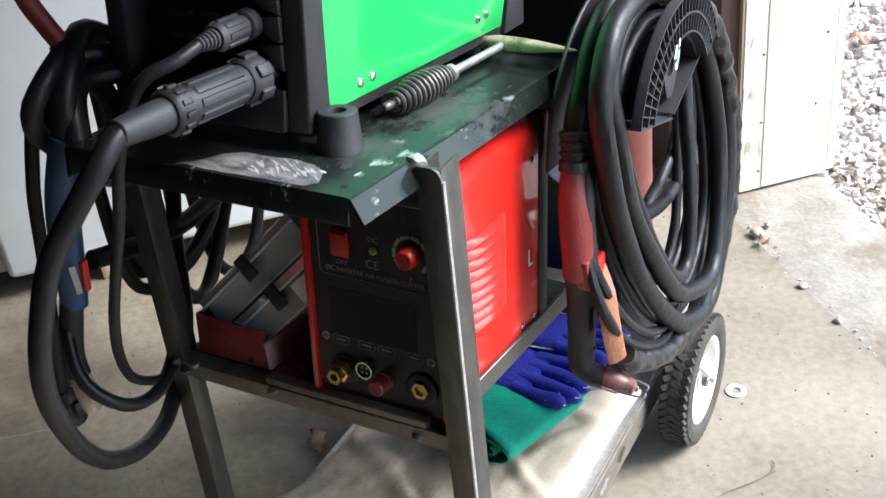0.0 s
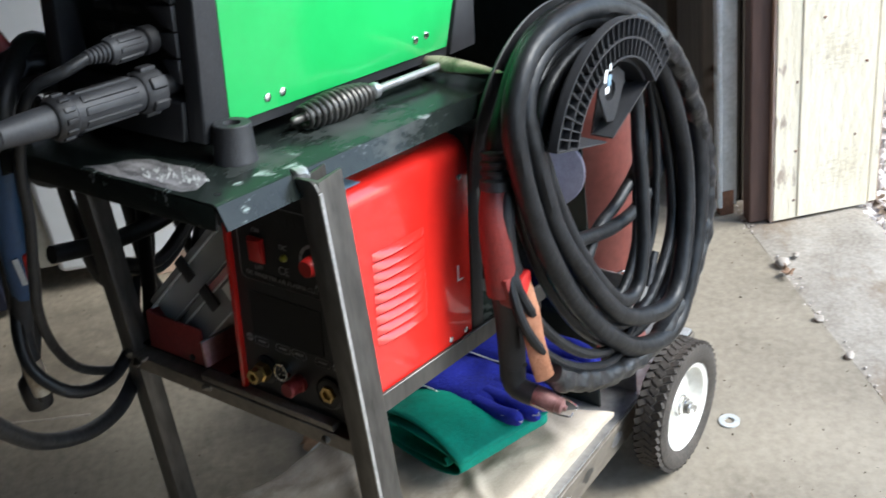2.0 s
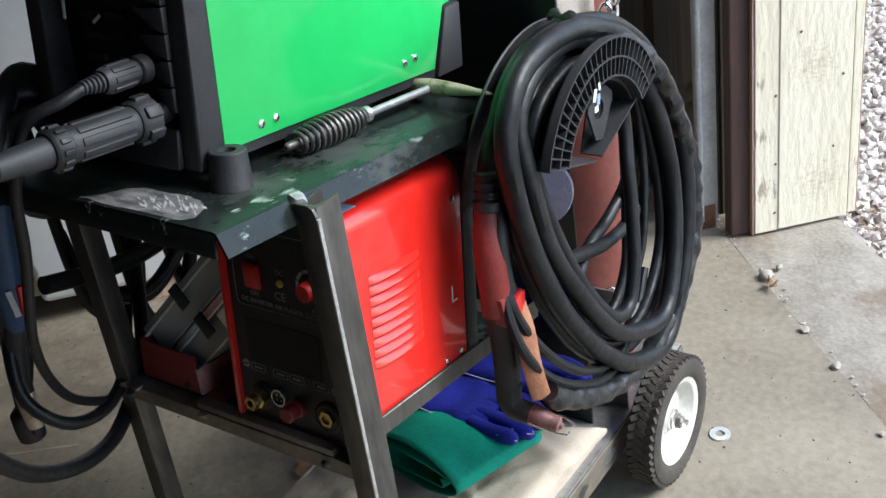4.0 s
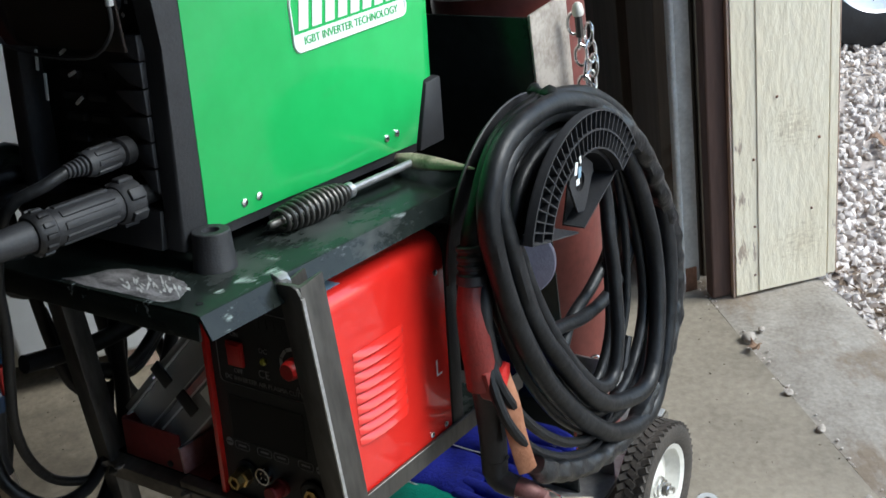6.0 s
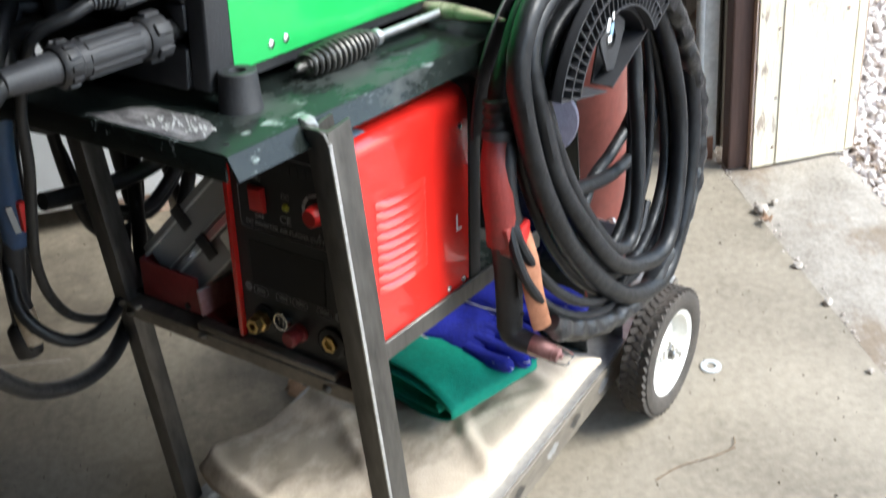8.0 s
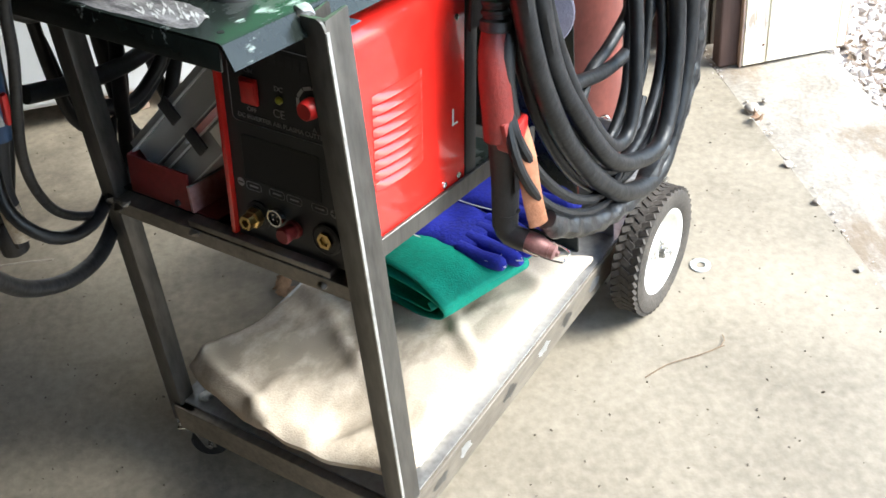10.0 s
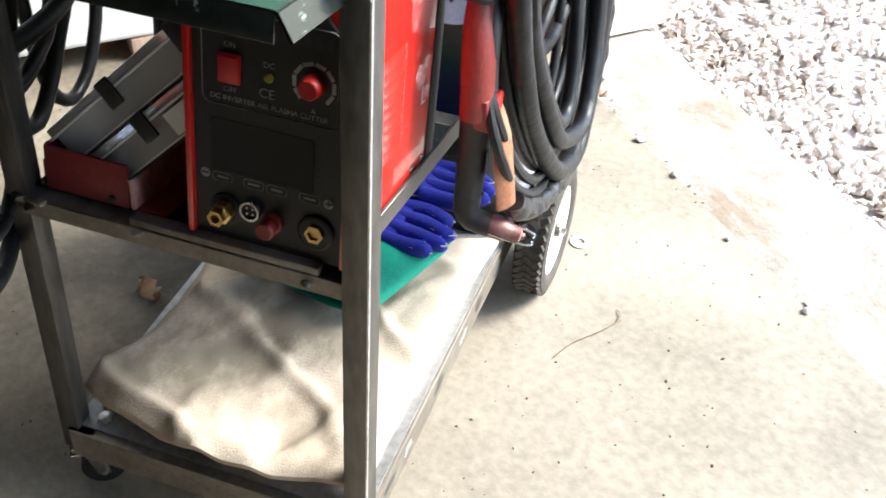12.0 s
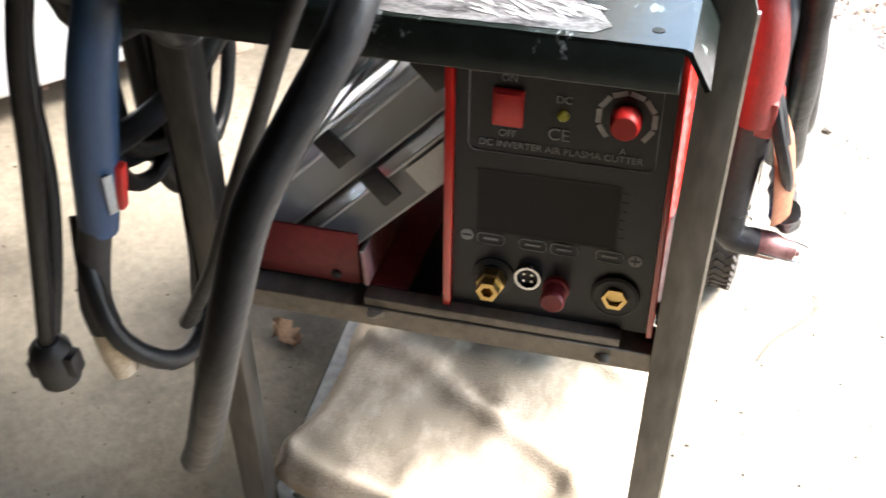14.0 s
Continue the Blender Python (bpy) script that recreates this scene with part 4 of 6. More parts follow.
# maker's badge: frame, bars and the legible line under it
LG = pose(XR + 0.0005, 0.2315, 0.9455, 90, -3.3, 90)
part("badge_frame", outline(0.186, 0.056, 0.0016, 0.009), M_white, wel, "white printed badge frame", m=LG)
part("badge_band", box(-0.091, 0.091, -0.027, -0.011, 0, 0.0004), M_white, wel, m=LG)
for k in range(8):
    wd = 0.0145
    x = -0.0735 + 0.0205 * k
    bm = prism([(x - wd / 2 - 0.003, -0.008), (x + wd / 2 - 0.003, -0.008), (x + wd / 2 + 0.003, 0.022), (x - wd / 2 + 0.003, 0.022)], 0, 0.0004, "z")
    part("badge_bar", bm, M_white, wel, m=LG)
writing("lettering", "IGBT INVERTER TECHNOLOGY", 0.0112, LG @ pose(0, -0.019, 0.0008), M_green, wel)

# torch lead plug and its cables
plug = thing("torch_connector", "black ribbed torch connector plugged into the welder front", "connector")
AX = Vector((-0.03, -1.0, 0.148)).normalized()
P = Vector((-0.1175, -0.006, 0.842))
MM = towards(P, AX) @ Matrix.Diagonal((0.78, 0.78, 0.91, 1))
part("collar", lathe([(0.012, 0.0), (0.012, 0.036)], 28, MM), M_display, plug)
bm = lathe([(0.021, 0.032), (0.0245, 0.034), (0.0245, 0.052), (0.021, 0.056)], 24, MM)
sub = part("nut", bm, M_grey, plug, "lobed plastic nut")
for k in range(6):
    part("lobe", box(-0.007, 0.007, 0.021, 0.0285, 0.034, 0.052, 0.002, m=MM @ pose(0, 0, 0, 0, 0, 60 * k)), M_grey, sub)
bm = lathe([(0.019, 0.056), (0.0195, 0.06), (0.0205, 0.128), (0.0195, 0.132)], 28, MM)
sub = part("grip", bm, M_grey, plug, "ribbed grip")
for k in range(9):
    part("grip_rib", box(-0.0045, 0.0045, 0.018, 0.0222, 0.064, 0.124, 0.001, m=MM @ pose(0, 0, 0, 0, 0, 40 * k)), M_grey, sub)
bm = lathe([(0.021, 0.132), (0.0235, 0.134), (0.0235, 0.148), (0.020, 0.152)], 28, MM)
sub = part("ring", bm, M_black, plug, "notched ring")
for k in range(12):
    part("notch_rib", box(-0.003, 0.003, 0.022, 0.026, 0.136, 0.147, 0.0008, m=MM @ pose(0, 0, 0, 0, 0, 30 * k)), M_black, sub)
part("strain_relief", lathe([(0.017, 0.152), (0.0165, 0.17), (0.0135, 0.205), (0.012, 0.206)], 24, MM), M_grey, plug)
E1 = P + AX * 0.180
part("lead", sweep([E1, E1 + AX * 0.012 + Vector((0, 0, -0.004)), (-0.126, -0.215, 0.852), (-0.140, -0.234, 0.826), (-0.158, -0.255, 0.790), (-0.170, -0.270, 0.745), (-0.180, -0.276, 0.708), (-0.194, -0.272, 0.665), (-0.217, -0.252, 0.607), (-0.246, -0.222, 0.548), (-0.274, -0.182, 0.492), (-0.302, -0.128, 0.446), (-0.329, -0.074, 0.418), (-0.350, -0.030, 0.412), (-0.372, 0.02, 0.43), (-0.385, 0.06, 0.47), (-0.41, 0.10, 0.55), (-0.40, 0.12, 0.66), (-0.37, 0.08, 0.73)], 0.0092, 12), M_cable, plug, "thick black torch lead hanging in a loop")

plug2 = thing("control_plug", "small black control plug with thin lead", "connector")
AX2 = Vector((0.10, -1.0, 0.160)).normalized()
Q = Vector((-0.126, -0.022, 0.886))
M2 = towards(Q, AX2) @ Matrix.Diagonal((0.8, 0.8, 0.9, 1))
part("socket", lathe([(0.016, 0), (0.016, 0.012), (0.013, 0.014)], 22, M2), M_black, plug2)
bm = lathe([(0.0125, 0.014), (0.0135, 0.018), (0.0145, 0.052), (0.0125, 0.058)], 22, M2)
sub = part("grip", bm, M_grey, plug2)
for k in range(8):
    part("grip_rib", box(-0.003, 0.003, 0.012, 0.0158, 0.02, 0.050, 0.0008, m=M2 @ pose(0, 0, 0, 0, 0, 45 * k)), M_grey, sub)
bm = bmesh.new()
for k in range(5):
    lathe([(0.0085 - 0.0006 * k, 0.058 + 0.005 * k), (0.0105 - 0.0007 * k, 0.0595 + 0.005 * k), (0.0105 - 0.0007 * k, 0.062 + 0.005 * k), (0.0085 - 0.0006 * k, 0.063 + 0.005 * k)], 18, M2, bm)
part("strain_relief", bm, M_grey, plug2, "ribbed strain relief")
E2 = Q + AX2 * 0.072
part("lead", sweep([E2, E2 + Vector((-0.004, -0.022, -0.004)), (-0.145, -0.140, 0.880), (-0.175, -0.150, 0.82), (-0.203, -0.145, 0.754), (-0.229, -0.146, 0.690), (-0.248, -0.146, 0.640), (-0.280, -0.128, 0.578), (-0.318, -0.092, 0.512), (-0.338, -0.050, 0.470), (-0.350, -0.022, 0.456), (-0.37, 0.02, 0.47), (-0.39, 0.06, 0.52)], 0.0054, 10), M_cable, plug2)

# gun hanging from the shelf edge
gun = thing("welding_gun", "blue handled welding gun with red trigger hanging at the shelf corner", "welding gun")
G0, G1, G2, G3 = Vector((-0.316, -0.082, 0.785)), Vector((-0.360, -0.098, 0.598)), Vector((-0.371, -0.112, 0.540)), Vector((-0.362, -0.118, 0.478))
part("handle", sweep([G0, G0.lerp(G1, 0.4) + Vector((-0.004, -0.004, 0)), G1], lambda s: 0.0132 + 0.0028 * math.sin(3.1 * s), 14, flat=0.85), M_gunblue, gun, "blue moulded handle")
part("trigger", box(-0.005, 0.004, -0.004, 0.004, -0.019, 0.019, 0.002, m=Matrix.Translation(G0.lerp(G1, 0.80) + Vector((0.0135, 0.002, 0))) @ Euler((0, radians(12), 0)).to_matrix().to_4x4()), M_redplastic, gun, "red trigger")
part("label_strip", box(-0.0006, 0.0006, -0.003, 0.003, -0.018, 0.018, m=Matrix.Translation(G0.lerp(G1, 0.80) + Vector((0.0118, -0.008, 0))) @ Euler((0, radians(12), radians(-35))).to_matrix().to_4x4()), M_scale, gun, "white label strip")
part("neck", sweep([G1 + Vector((0, 0, 0.01)), G1.lerp(G2, 0.5) + Vector((-0.003, 0, 0)), G2, G2.lerp(G3, 0.35)], 0.0115, 12), M_rubber, gun)
part("nozzle", lathe([(0.0100, 0), (0.0112, 0.004), (0.0112, 0.026), (0.0095, 0.045), (0.0078, 0.045), (0.0078, 0.02)], 20, towards(G2.lerp(G3, 0.3), G3 - G2)), surf("heat-whitened brass", (0.42, 0.33, 0.22), (0.72, 0.66, 0.56), 50, 0.5, 0.4, 0.2, 200), gun, "brass gas nozzle, whitened by heat")
part("lead", sweep([G0 + Vector((0, 0, -0.01)), (-0.322, -0.052, 0.815), (-0.330, -0.01, 0.845), (-0.35, 0.05, 0.81)], 0.010, 10), M_cable, gun)
part("gun_cable", sweep([(-0.378, -0.090, 0.600), (-0.366, -0.115, 0.565), (-0.350, -0.125, 0.520), (-0.330, -0.105, 0.482), (-0.330, -0.065, 0.462), (-0.345, -0.02, 0.460), (-0.37, 0.03, 0.48)], 0.0075, 10), M_cable, gun)

drop = thing("power_plug", "black moulded plug on a cable hanging beside the cart", "plug")
D1 = Vector((-0.457, -0.080, 0.422))
part("cord", sweep([(-0.335, 0.00, 0.815), (-0.372, -0.050, 0.80), (-0.398, -0.068, 0.72), (-0.416, -0.076, 0.62), (-0.440, -0.080, 0.51), D1 + Vector((0, 0, 0.02))], 0.0072, 10), M_cable, drop)
bm = lathe([(0.009, -0.024), (0.0165, -0.022), (0.0175, -0.004), (0.0165, 0.014), (0.0095, 0.022)], 18, Matrix.Translation(D1))
box(-0.022, -0.008, -0.009, 0.009, -0.020, 0.0, 0.003, bm=bm, m=Matrix.Translation(D1))
box(0.010, 0.023, -0.008, 0.008, -0.010, 0.012, 0.003, bm=bm, m=Matrix.Translation(D1))
part("plug_body", bm, M_black, drop)

# cables hung behind the left legs
HUNG = (
    (0.0110, [(-0.400, -0.030, 0.600), (-0.400, 0.027, 0.581), (-0.400, 0.076, 0.569), (-0.400, 0.132, 0.564), (-0.400, 0.193, 0.575), (-0.395, 0.240, 0.63)]),
    (0.0085, [(-0.420, 0.060, 0.770), (-0.430, 0.059, 0.632), (-0.430, 0.054, 0.587), (-0.430, 0.057, 0.539), (-0.430, 0.088, 0.511), (-0.430, 0.123, 0.497), (-0.430, 0.158, 0.508), (-0.430, 0.190, 0.533), (-0.430, 0.211, 0.60), (-0.420, 0.215, 0.77)]),
    (0.0095, [(-0.425, 0.270, 0.770), (-0.440, 0.250, 0.600), (-0.440, 0.236, 0.541), (-0.440, 0.214, 0.506), (-0.440, 0.188, 0.465), (-0.440, 0.150, 0.428), (-0.440, 0.118, 0.450), (-0.440, 0.110, 0.52), (-0.430, 0.110, 0.77)]),
    (0.0080, [(-0.430, 0.350, 0.770), (-0.460, 0.330, 0.560), (-0.460, 0.315, 0.489), (-0.460, 0.301, 0.455), (-0.460, 0.276, 0.418), (-0.460, 0.235, 0.402), (-0.460, 0.20, 0.45), (-0.450, 0.18, 0.60), (-0.430, 0.17, 0.77)]),
    (0.0075, [(-0.415, 0.150, 0.770), (-0.430, 0.133, 0.620), (-0.430, 0.125, 0.560), (-0.430, 0.114, 0.515), (-0.430, 0.095, 0.487), (-0.430, 0.064, 0.493), (-0.430, 0.037, 0.522), (-0.425, 0.025, 0.60), (-0.410, 0.02, 0.77)]),
    (0.0070, [(-0.430, 0.260, 0.680), (-0.440, 0.215, 0.54), (-0.440, 0.176, 0.499), (-0.440, 0.128, 0.480), (-0.440, 0.087, 0.503), (-0.440, 0.050, 0.530), (-0.430, 0.03, 0.63)]),
    (0.0078, [(-0.400, 0.010, 0.790), (-0.440, 0.002, 0.701), (-0.440, -0.021, 0.648), (-0.440, -0.037, 0.570), (-0.446, -0.055, 0.506), (-0.454, -0.074, 0.450)]),
)
for r, pts in HUNG:
    tagged(part("cable_loop", sweep(pts, r, 10), M_cable), "black cable loop hung on the side of the cart", "cable", "hung cable loops")
for k in range(5):
    cy, cz, ra, rb = -0.030 + 0.008 * (k % 3), 0.775 + 0.008 * (k % 4), 0.046 + 0.006 * (k % 4), 0.050 + 0.006 * (k % 3)
    pts = []
    for q in range(14):
        a = 2 * math.pi * q / 14
        pts.append((-0.302 - 0.012 * k + 0.014 * math.sin(a * 2 + k), cy + ra * math.cos(a) + 0.008 * math.sin(3 * a + k), cz + rb * math.sin(a)))
    tagged(part("cable_loop", sweep(pts, 0.0100 + 0.001 * (k % 3), 10, closed=True), M_cable), "black cable loop hung on the side of the cart", "cable", "hung cable loops")
clamp = thing("ground_clamp", "black clamp with red sleeve hung on the cables", "clamp")
part("sleeve", sweep([(-0.340, -0.034, 0.852), (-0.352, -0.040, 0.880), (-0.362, -0.042, 0.905), (-0.372, -0.040, 0.95), (-0.376, -0.035, 1.02)], 0.0095, 10), M_tray, clamp, "dark red sleeve")
part("jaw", sweep([(-0.322, -0.028, 0.815), (-0.331, -0.031, 0.835), (-0.341, -0.034, 0.855)], 0.0125, 8, flat=0.7), M_black, clamp)

# ---- on the shelf ----
ham = thing("chipping_hammer", "slag hammer with coiled spring handle lying on the shelf", "hammer")
HT, HJ = Vector((-0.066, 0.068, 0.7765)), Vector((-0.058, 0.296, 0.7440))
HD = (HJ - HT).normalized()
part("shank", sweep([HT + HD * 0.012, HT.lerp(HJ, 0.5), HJ], 0.0042, 10), M_scuff, ham)
turns, pts = 13, []
mh = towards(HT, HD)
for k in range(turns * 14 + 1):
    f = k / (turns * 14)
    r = 0.0118 * (0.72 + 0.5 * math.sin(math.pi * (0.12 + 0.8 * f)) ** 1.5) * (0.86 if f > 0.9 else 1)
    a = 2 * math.pi * k / 14
    pts.append(mh @ Vector((r * math.cos(a), r * math.sin(a), 0.010 + 0.098 * f)))
part("spring_handle", sweep(pts, 0.0024, 7, smoothed=False), M_steel, ham, "dark coiled spring grip")
part("tip", lathe([(0.002, -0.004), (0.0038, -0.002), (0.0042, 0.004), (0.0048, 0.014)], 12, mh), M_steel, ham)
part("collar", lathe([(0.0055, 0.108), (0.0085, 0.110), (0.0085, 0.117), (0.0055, 0.120)], 14, mh), M_bright, ham)
H0, H1 = Vector((-0.106, 0.300, 0.741)), Vector((0.031, 0.277, 0.753))
hd = (H1 - H0)
part("head", sweep([H0, H0 + hd * 0.2, H0 + hd * 0.5, H0 + hd * 0.8, H1], lambda q: 0.0008 + 0.0085 * (1 - max(0.0, (q - 0.36) / 0.64) ** 1.5) * (0.45 + 0.55 * min(1, q / 0.3)), 9, flat=0.85, step=0.006), M_hammer, ham, "pointed head with worn green paint")
single("pipe_stub", lathe([(0.0212, 0.0), (0.0212, 0.002), (0.0205, 0.004), (0.0180, 0.039), (0.0170, 0.040), (0.0085, 0.040), (0.008, 0.037), (0.008, 0.004)], 32), M_grey, "short dark thick-walled tube standing on the shelf", "tube", pose(-0.064, -0.013, 0.7745, -8.8, 0, 0) @ Matrix.Diagonal((0.95, 0.95, 0.88, 1)))

# ---- torch coil on its hanger ----
YC, ZC = 0.375, 0.638
hang = thing("hose_hanger", "black plastic half-reel hanger with ribbed face", "hose hanger")
A0, A1 = 158, 24


def arc(r, x, a0=A0, a1=A1, n=40, yc=YC, zc=ZC):
    return [Vector((x, yc + r * math.cos(radians(a0 + (a1 - a0) * k / n)), zc + r * math.sin(radians(a0 + (a1 - a0) * k / n)))) for k in range(n + 1)]


def arc_wall(r0, r1, x0, x1, a0=A0, a1=A1, n=40, yc=YC, zc=ZC):
    bm = bmesh.new()
    ls = [arc(r, x, a0, a1, n, yc, zc) for r, x in ((r0, x0), (r1, x0), (r1, x1), (r0, x1))]
    vs = [[bm.verts.new(p) for p in l] for l in ls]
    for k in range(n):
        for j in range(4):
            bm.faces.new((vs[j][k], vs[j][k + 1], vs[(j + 1) % 4][k + 1], vs[(j + 1) % 4][k]))
    bm.faces.new([v[0] for v in vs])
    bm.faces.new([v[-1] for v in reversed(vs)])
    return bm


FX = 0.098
part("face_plate", arc_wall(0.095, 0.139, FX, FX + 0.002), M_black, hang)
for r in (0.1382, 0.117, 0.0965):
    part("rib_arc", arc_wall(r - 0.001, r + 0.001, FX + 0.002, FX + 0.011), M_grey, hang)
for k in range(27):
    a = radians(A0 + (A1 - A0) * k / 26)
    mm = Matrix.Translation((FX + 0.0065, YC, ZC)) @ Euler((a, 0, 0)).to_matrix().to_4x4()
    part("rib", box(-0.0045, 0.0045, 0.0973, 0.1374, -0.0007, 0.0007, m=mm), M_grey, hang, smooth=False)
part("drum", arc_wall(0.090, 0.0945, 0.030, FX, 156, 26), M_black, hang)
part("back_flange", arc_wall(0.110, 0.166, 0.018, 0.021, 172, 50, yc=0.377, zc=0.622), M_black, hang)
part("flange_rim", sweep(arc(0.166, 0.0205, 172, 50, 40, 0.377, 0.622), 0.0016, 6, smoothed=False), M_grey, hang, "worn pale rim")
def holed_plate(ring, cy, cz, r, x0, x1, n=30):
    """A flat plate with a round hole: rays from the hole's centre meet the outline."""
    outer = []
    for k in range(n):
        a = 2 * math.pi * k / n
        ux, uz = math.cos(a), math.sin(a)
        best = 1e9
        for (ya, za), (yb, zb) in zip(ring, ring[1:] + ring[:1]):
            ey, ez = yb - ya, zb - za
            det = ux * ez - uz * ey
            if abs(det) < 1e-9:
                continue
            d = ((ya - cy) * ez - (za - cz) * ey) / det
            f = ((ya - cy) * uz - (za - cz) * ux) / det
            if d > 0 and -0.001 <= f <= 1.001:
                best = min(best, d)
        outer.append((cy + ux * best, cz + uz * best))
    inner = [(cy + r * math.cos(2 * math.pi * k / n), cz + r * math.sin(2 * math.pi * k / n)) for k in range(n)]
    bm = bmesh.new()
    vs = [[bm.verts.new((x, *p)) for p in loop] for x, loop in ((x0, outer), (x1, outer), (x1, inner), (x0, inner))]
    for k in range(n):
        for q in range(4):
            bm.faces.new((vs[q][k], vs[q][(k + 1) % n], vs[(q + 1) % 4][(k + 1) % n], vs[(q + 1) % 4][k]))
    return bm


part("hub_plate", holed_plate([(0.368, 0.701), (0.383, 0.658), (0.4, 0.653), (0.431, 0.697), (0.411, 0.715)], 0.394, 0.692, 0.0115, FX - 0.012, FX - 0.009), M_grey, hang, "hub plate with screw hole", smooth=False)
part("wing", prism([(0.284, 0.678), (0.347, 0.654), (0.334, 0.716), (0.312, 0.712)], FX - 0.026, FX - 0.024, "x"), M_black, hang)
part("wing", prism([(0.375, 0.646), (0.462, 0.676), (0.444, 0.705), (0.413, 0.727)], FX - 0.026, FX - 0.024, "x"), M_black, hang)
part("lower_edge", box(FX - 0.026, FX + 0.010, -0.052, 0.052, -0.001, 0.001, m=pose(0, 0.297, 0.671, -19, 0, 0)), M_grey, hang)
part("lower_edge", box(FX - 0.026, FX + 0.002, -0.048, 0.048, -0.001, 0.001, m=pose(0, 0.420, 0.660, 19, 0, 0)), M_grey, hang)
for k, (y, z, h, w) in enumerate(((0.350, 0.729, 0.007, 0.003), (0.357, 0.722, 0.006, 0.0035), (0.351, 0.713, 0.0035, 0.004), (0.361, 0.735, 0.004, 0.002))):
    part("torn_label", box(FX + 0.0118, FX + 0.0122, -w, w, -h, h, m=pose(0, y, z, -24 + 9 * k, 0, 0)), (M_white, M_label)[k == 1], hang, "torn shiny label", smooth=False)
part("mount_arm", box(-0.012, 0.0298, 0.36, 0.42, 0.69, 0.74, 0.002), M_steel, hang)

coil = thing("torch_lead_coil", "thick black plasma torch lead coiled over the hanger", "cable coil")


def turn(x0, tilt, yz, r, seed=0):
    """A cable turn hung over the drum, its lower part standing further out."""
    pts = []
    for k, (y, z) in enumerate(yz):
        n1 = noise.noise((k * 0.7, seed * 3.1, 0.5)) * 0.004
        pts.append(Vector((x0 + (0.80 - z) * tilt + n1, y, z)))
    return part("coil_turn", sweep(pts, r, 14, closed=True, step=0.010, wave=lambda i, k: 1 + 0.10 * noise.noise((i * 0.16, k * 0.5, seed))), M_cable, coil)


turn(0.074, 0.07, [(0.218, 0.728), (0.235, 0.766), (0.27, 0.788), (0.325, 0.796), (0.386, 0.787), (0.451, 0.760), (0.53, 0.70), (0.588, 0.61), (0.605, 0.51), (0.575, 0.40), (0.50, 0.318), (0.407, 0.340), (0.337, 0.401), (0.279, 0.485), (0.239, 0.573), (0.220, 0.65)], 0.0122, seed=1)
turn(0.070, 0.10, [(0.246, 0.735), (0.28, 0.768), (0.34, 0.782), (0.40, 0.772), (0.47, 0.733), (0.53, 0.66), (0.56, 0.55), (0.545, 0.45), (0.485, 0.372), (0.402, 0.390), (0.343, 0.437), (0.287, 0.527), (0.257, 0.596), (0.243, 0.680)], 0.0112, seed=2)
turn(0.062, 0.12, [(0.268, 0.690), (0.271, 0.658), (0.278, 0.602), (0.304, 0.525), (0.343, 0.458), (0.373, 0.431), (0.404, 0.432), (0.428, 0.472), (0.447, 0.541), (0.457, 0.592), (0.468, 0.650), (0.45, 0.718), (0.375, 0.748), (0.30, 0.732)], 0.0088, seed=3)
turn(0.052, 0.10, [(0.465, 0.722), (0.51, 0.69), (0.540, 0.632), (0.556, 0.549), (0.543, 0.455), (0.491, 0.397), (0.419, 0.380), (0.35, 0.405), (0.30, 0.485), (0.275, 0.58), (0.27, 0.68), (0.32, 0.745), (0.40, 0.752)], 0.0072, seed=4)
turn(0.046, 0.10, [(0.50, 0.732), (0.56, 0.665), (0.595, 0.590), (0.604, 0.505), (0.575, 0.425), (0.513, 0.370), (0.43, 0.352), (0.35, 0.382), (0.285, 0.46), (0.245, 0.56), (0.235, 0.67), (0.285, 0.752), (0.40, 0.775)], 0.0088, seed=5)
turn(0.050, 0.06, [(0.475, 0.700), (0.503, 0.640), (0.500, 0.580), (0.483, 0.510), (0.464, 0.445), (0.42, 0.405), (0.37, 0.420), (0.32, 0.49), (0.29, 0.60), (0.30, 0.71), (0.37, 0.745)], 0.0062, seed=6)
turn(0.056, 0.06, [(0.515, 0.680), (0.535, 0.600), (0.525, 0.520), (0.500, 0.450), (0.455, 0.410), (0.40, 0.405), (0.34, 0.45), (0.295, 0.54), (0.285, 0.65), (0.33, 0.74), (0.43, 0.738)], 0.0055, seed=7)
SLEEVE = [(0.066, 0.405, 0.776), (0.080, 0.455, 0.752), (0.091, 0.510, 0.708), (0.095, 0.552, 0.656), (0.095, 0.586, 0.596), (0.095, 0.609, 0.547), (0.096, 0.619, 0.502), (0.097, 0.620, 0.451), (0.099, 0.606, 0.406), (0.101, 0.572, 0.364), (0.102, 0.518, 0.332), (0.104, 0.441, 0.321), (0.104, 0.352, 0.340), (0.102, 0.285, 0.372), (0.100, 0.232, 0.408), (0.098, 0.214, 0.430)]


def gathers(i, k):
    """Loose gathers of the sleeve, slanting round it."""
    return 1 + 0.085 * math.sin(i * 0.85 + 1.1 * math.sin(k * 0.45) + 2.2 * noise.noise((i * 0.11, 0.3, 1.0))) + 0.22 * noise.noise((i * 0.22, k * 0.6, 9))


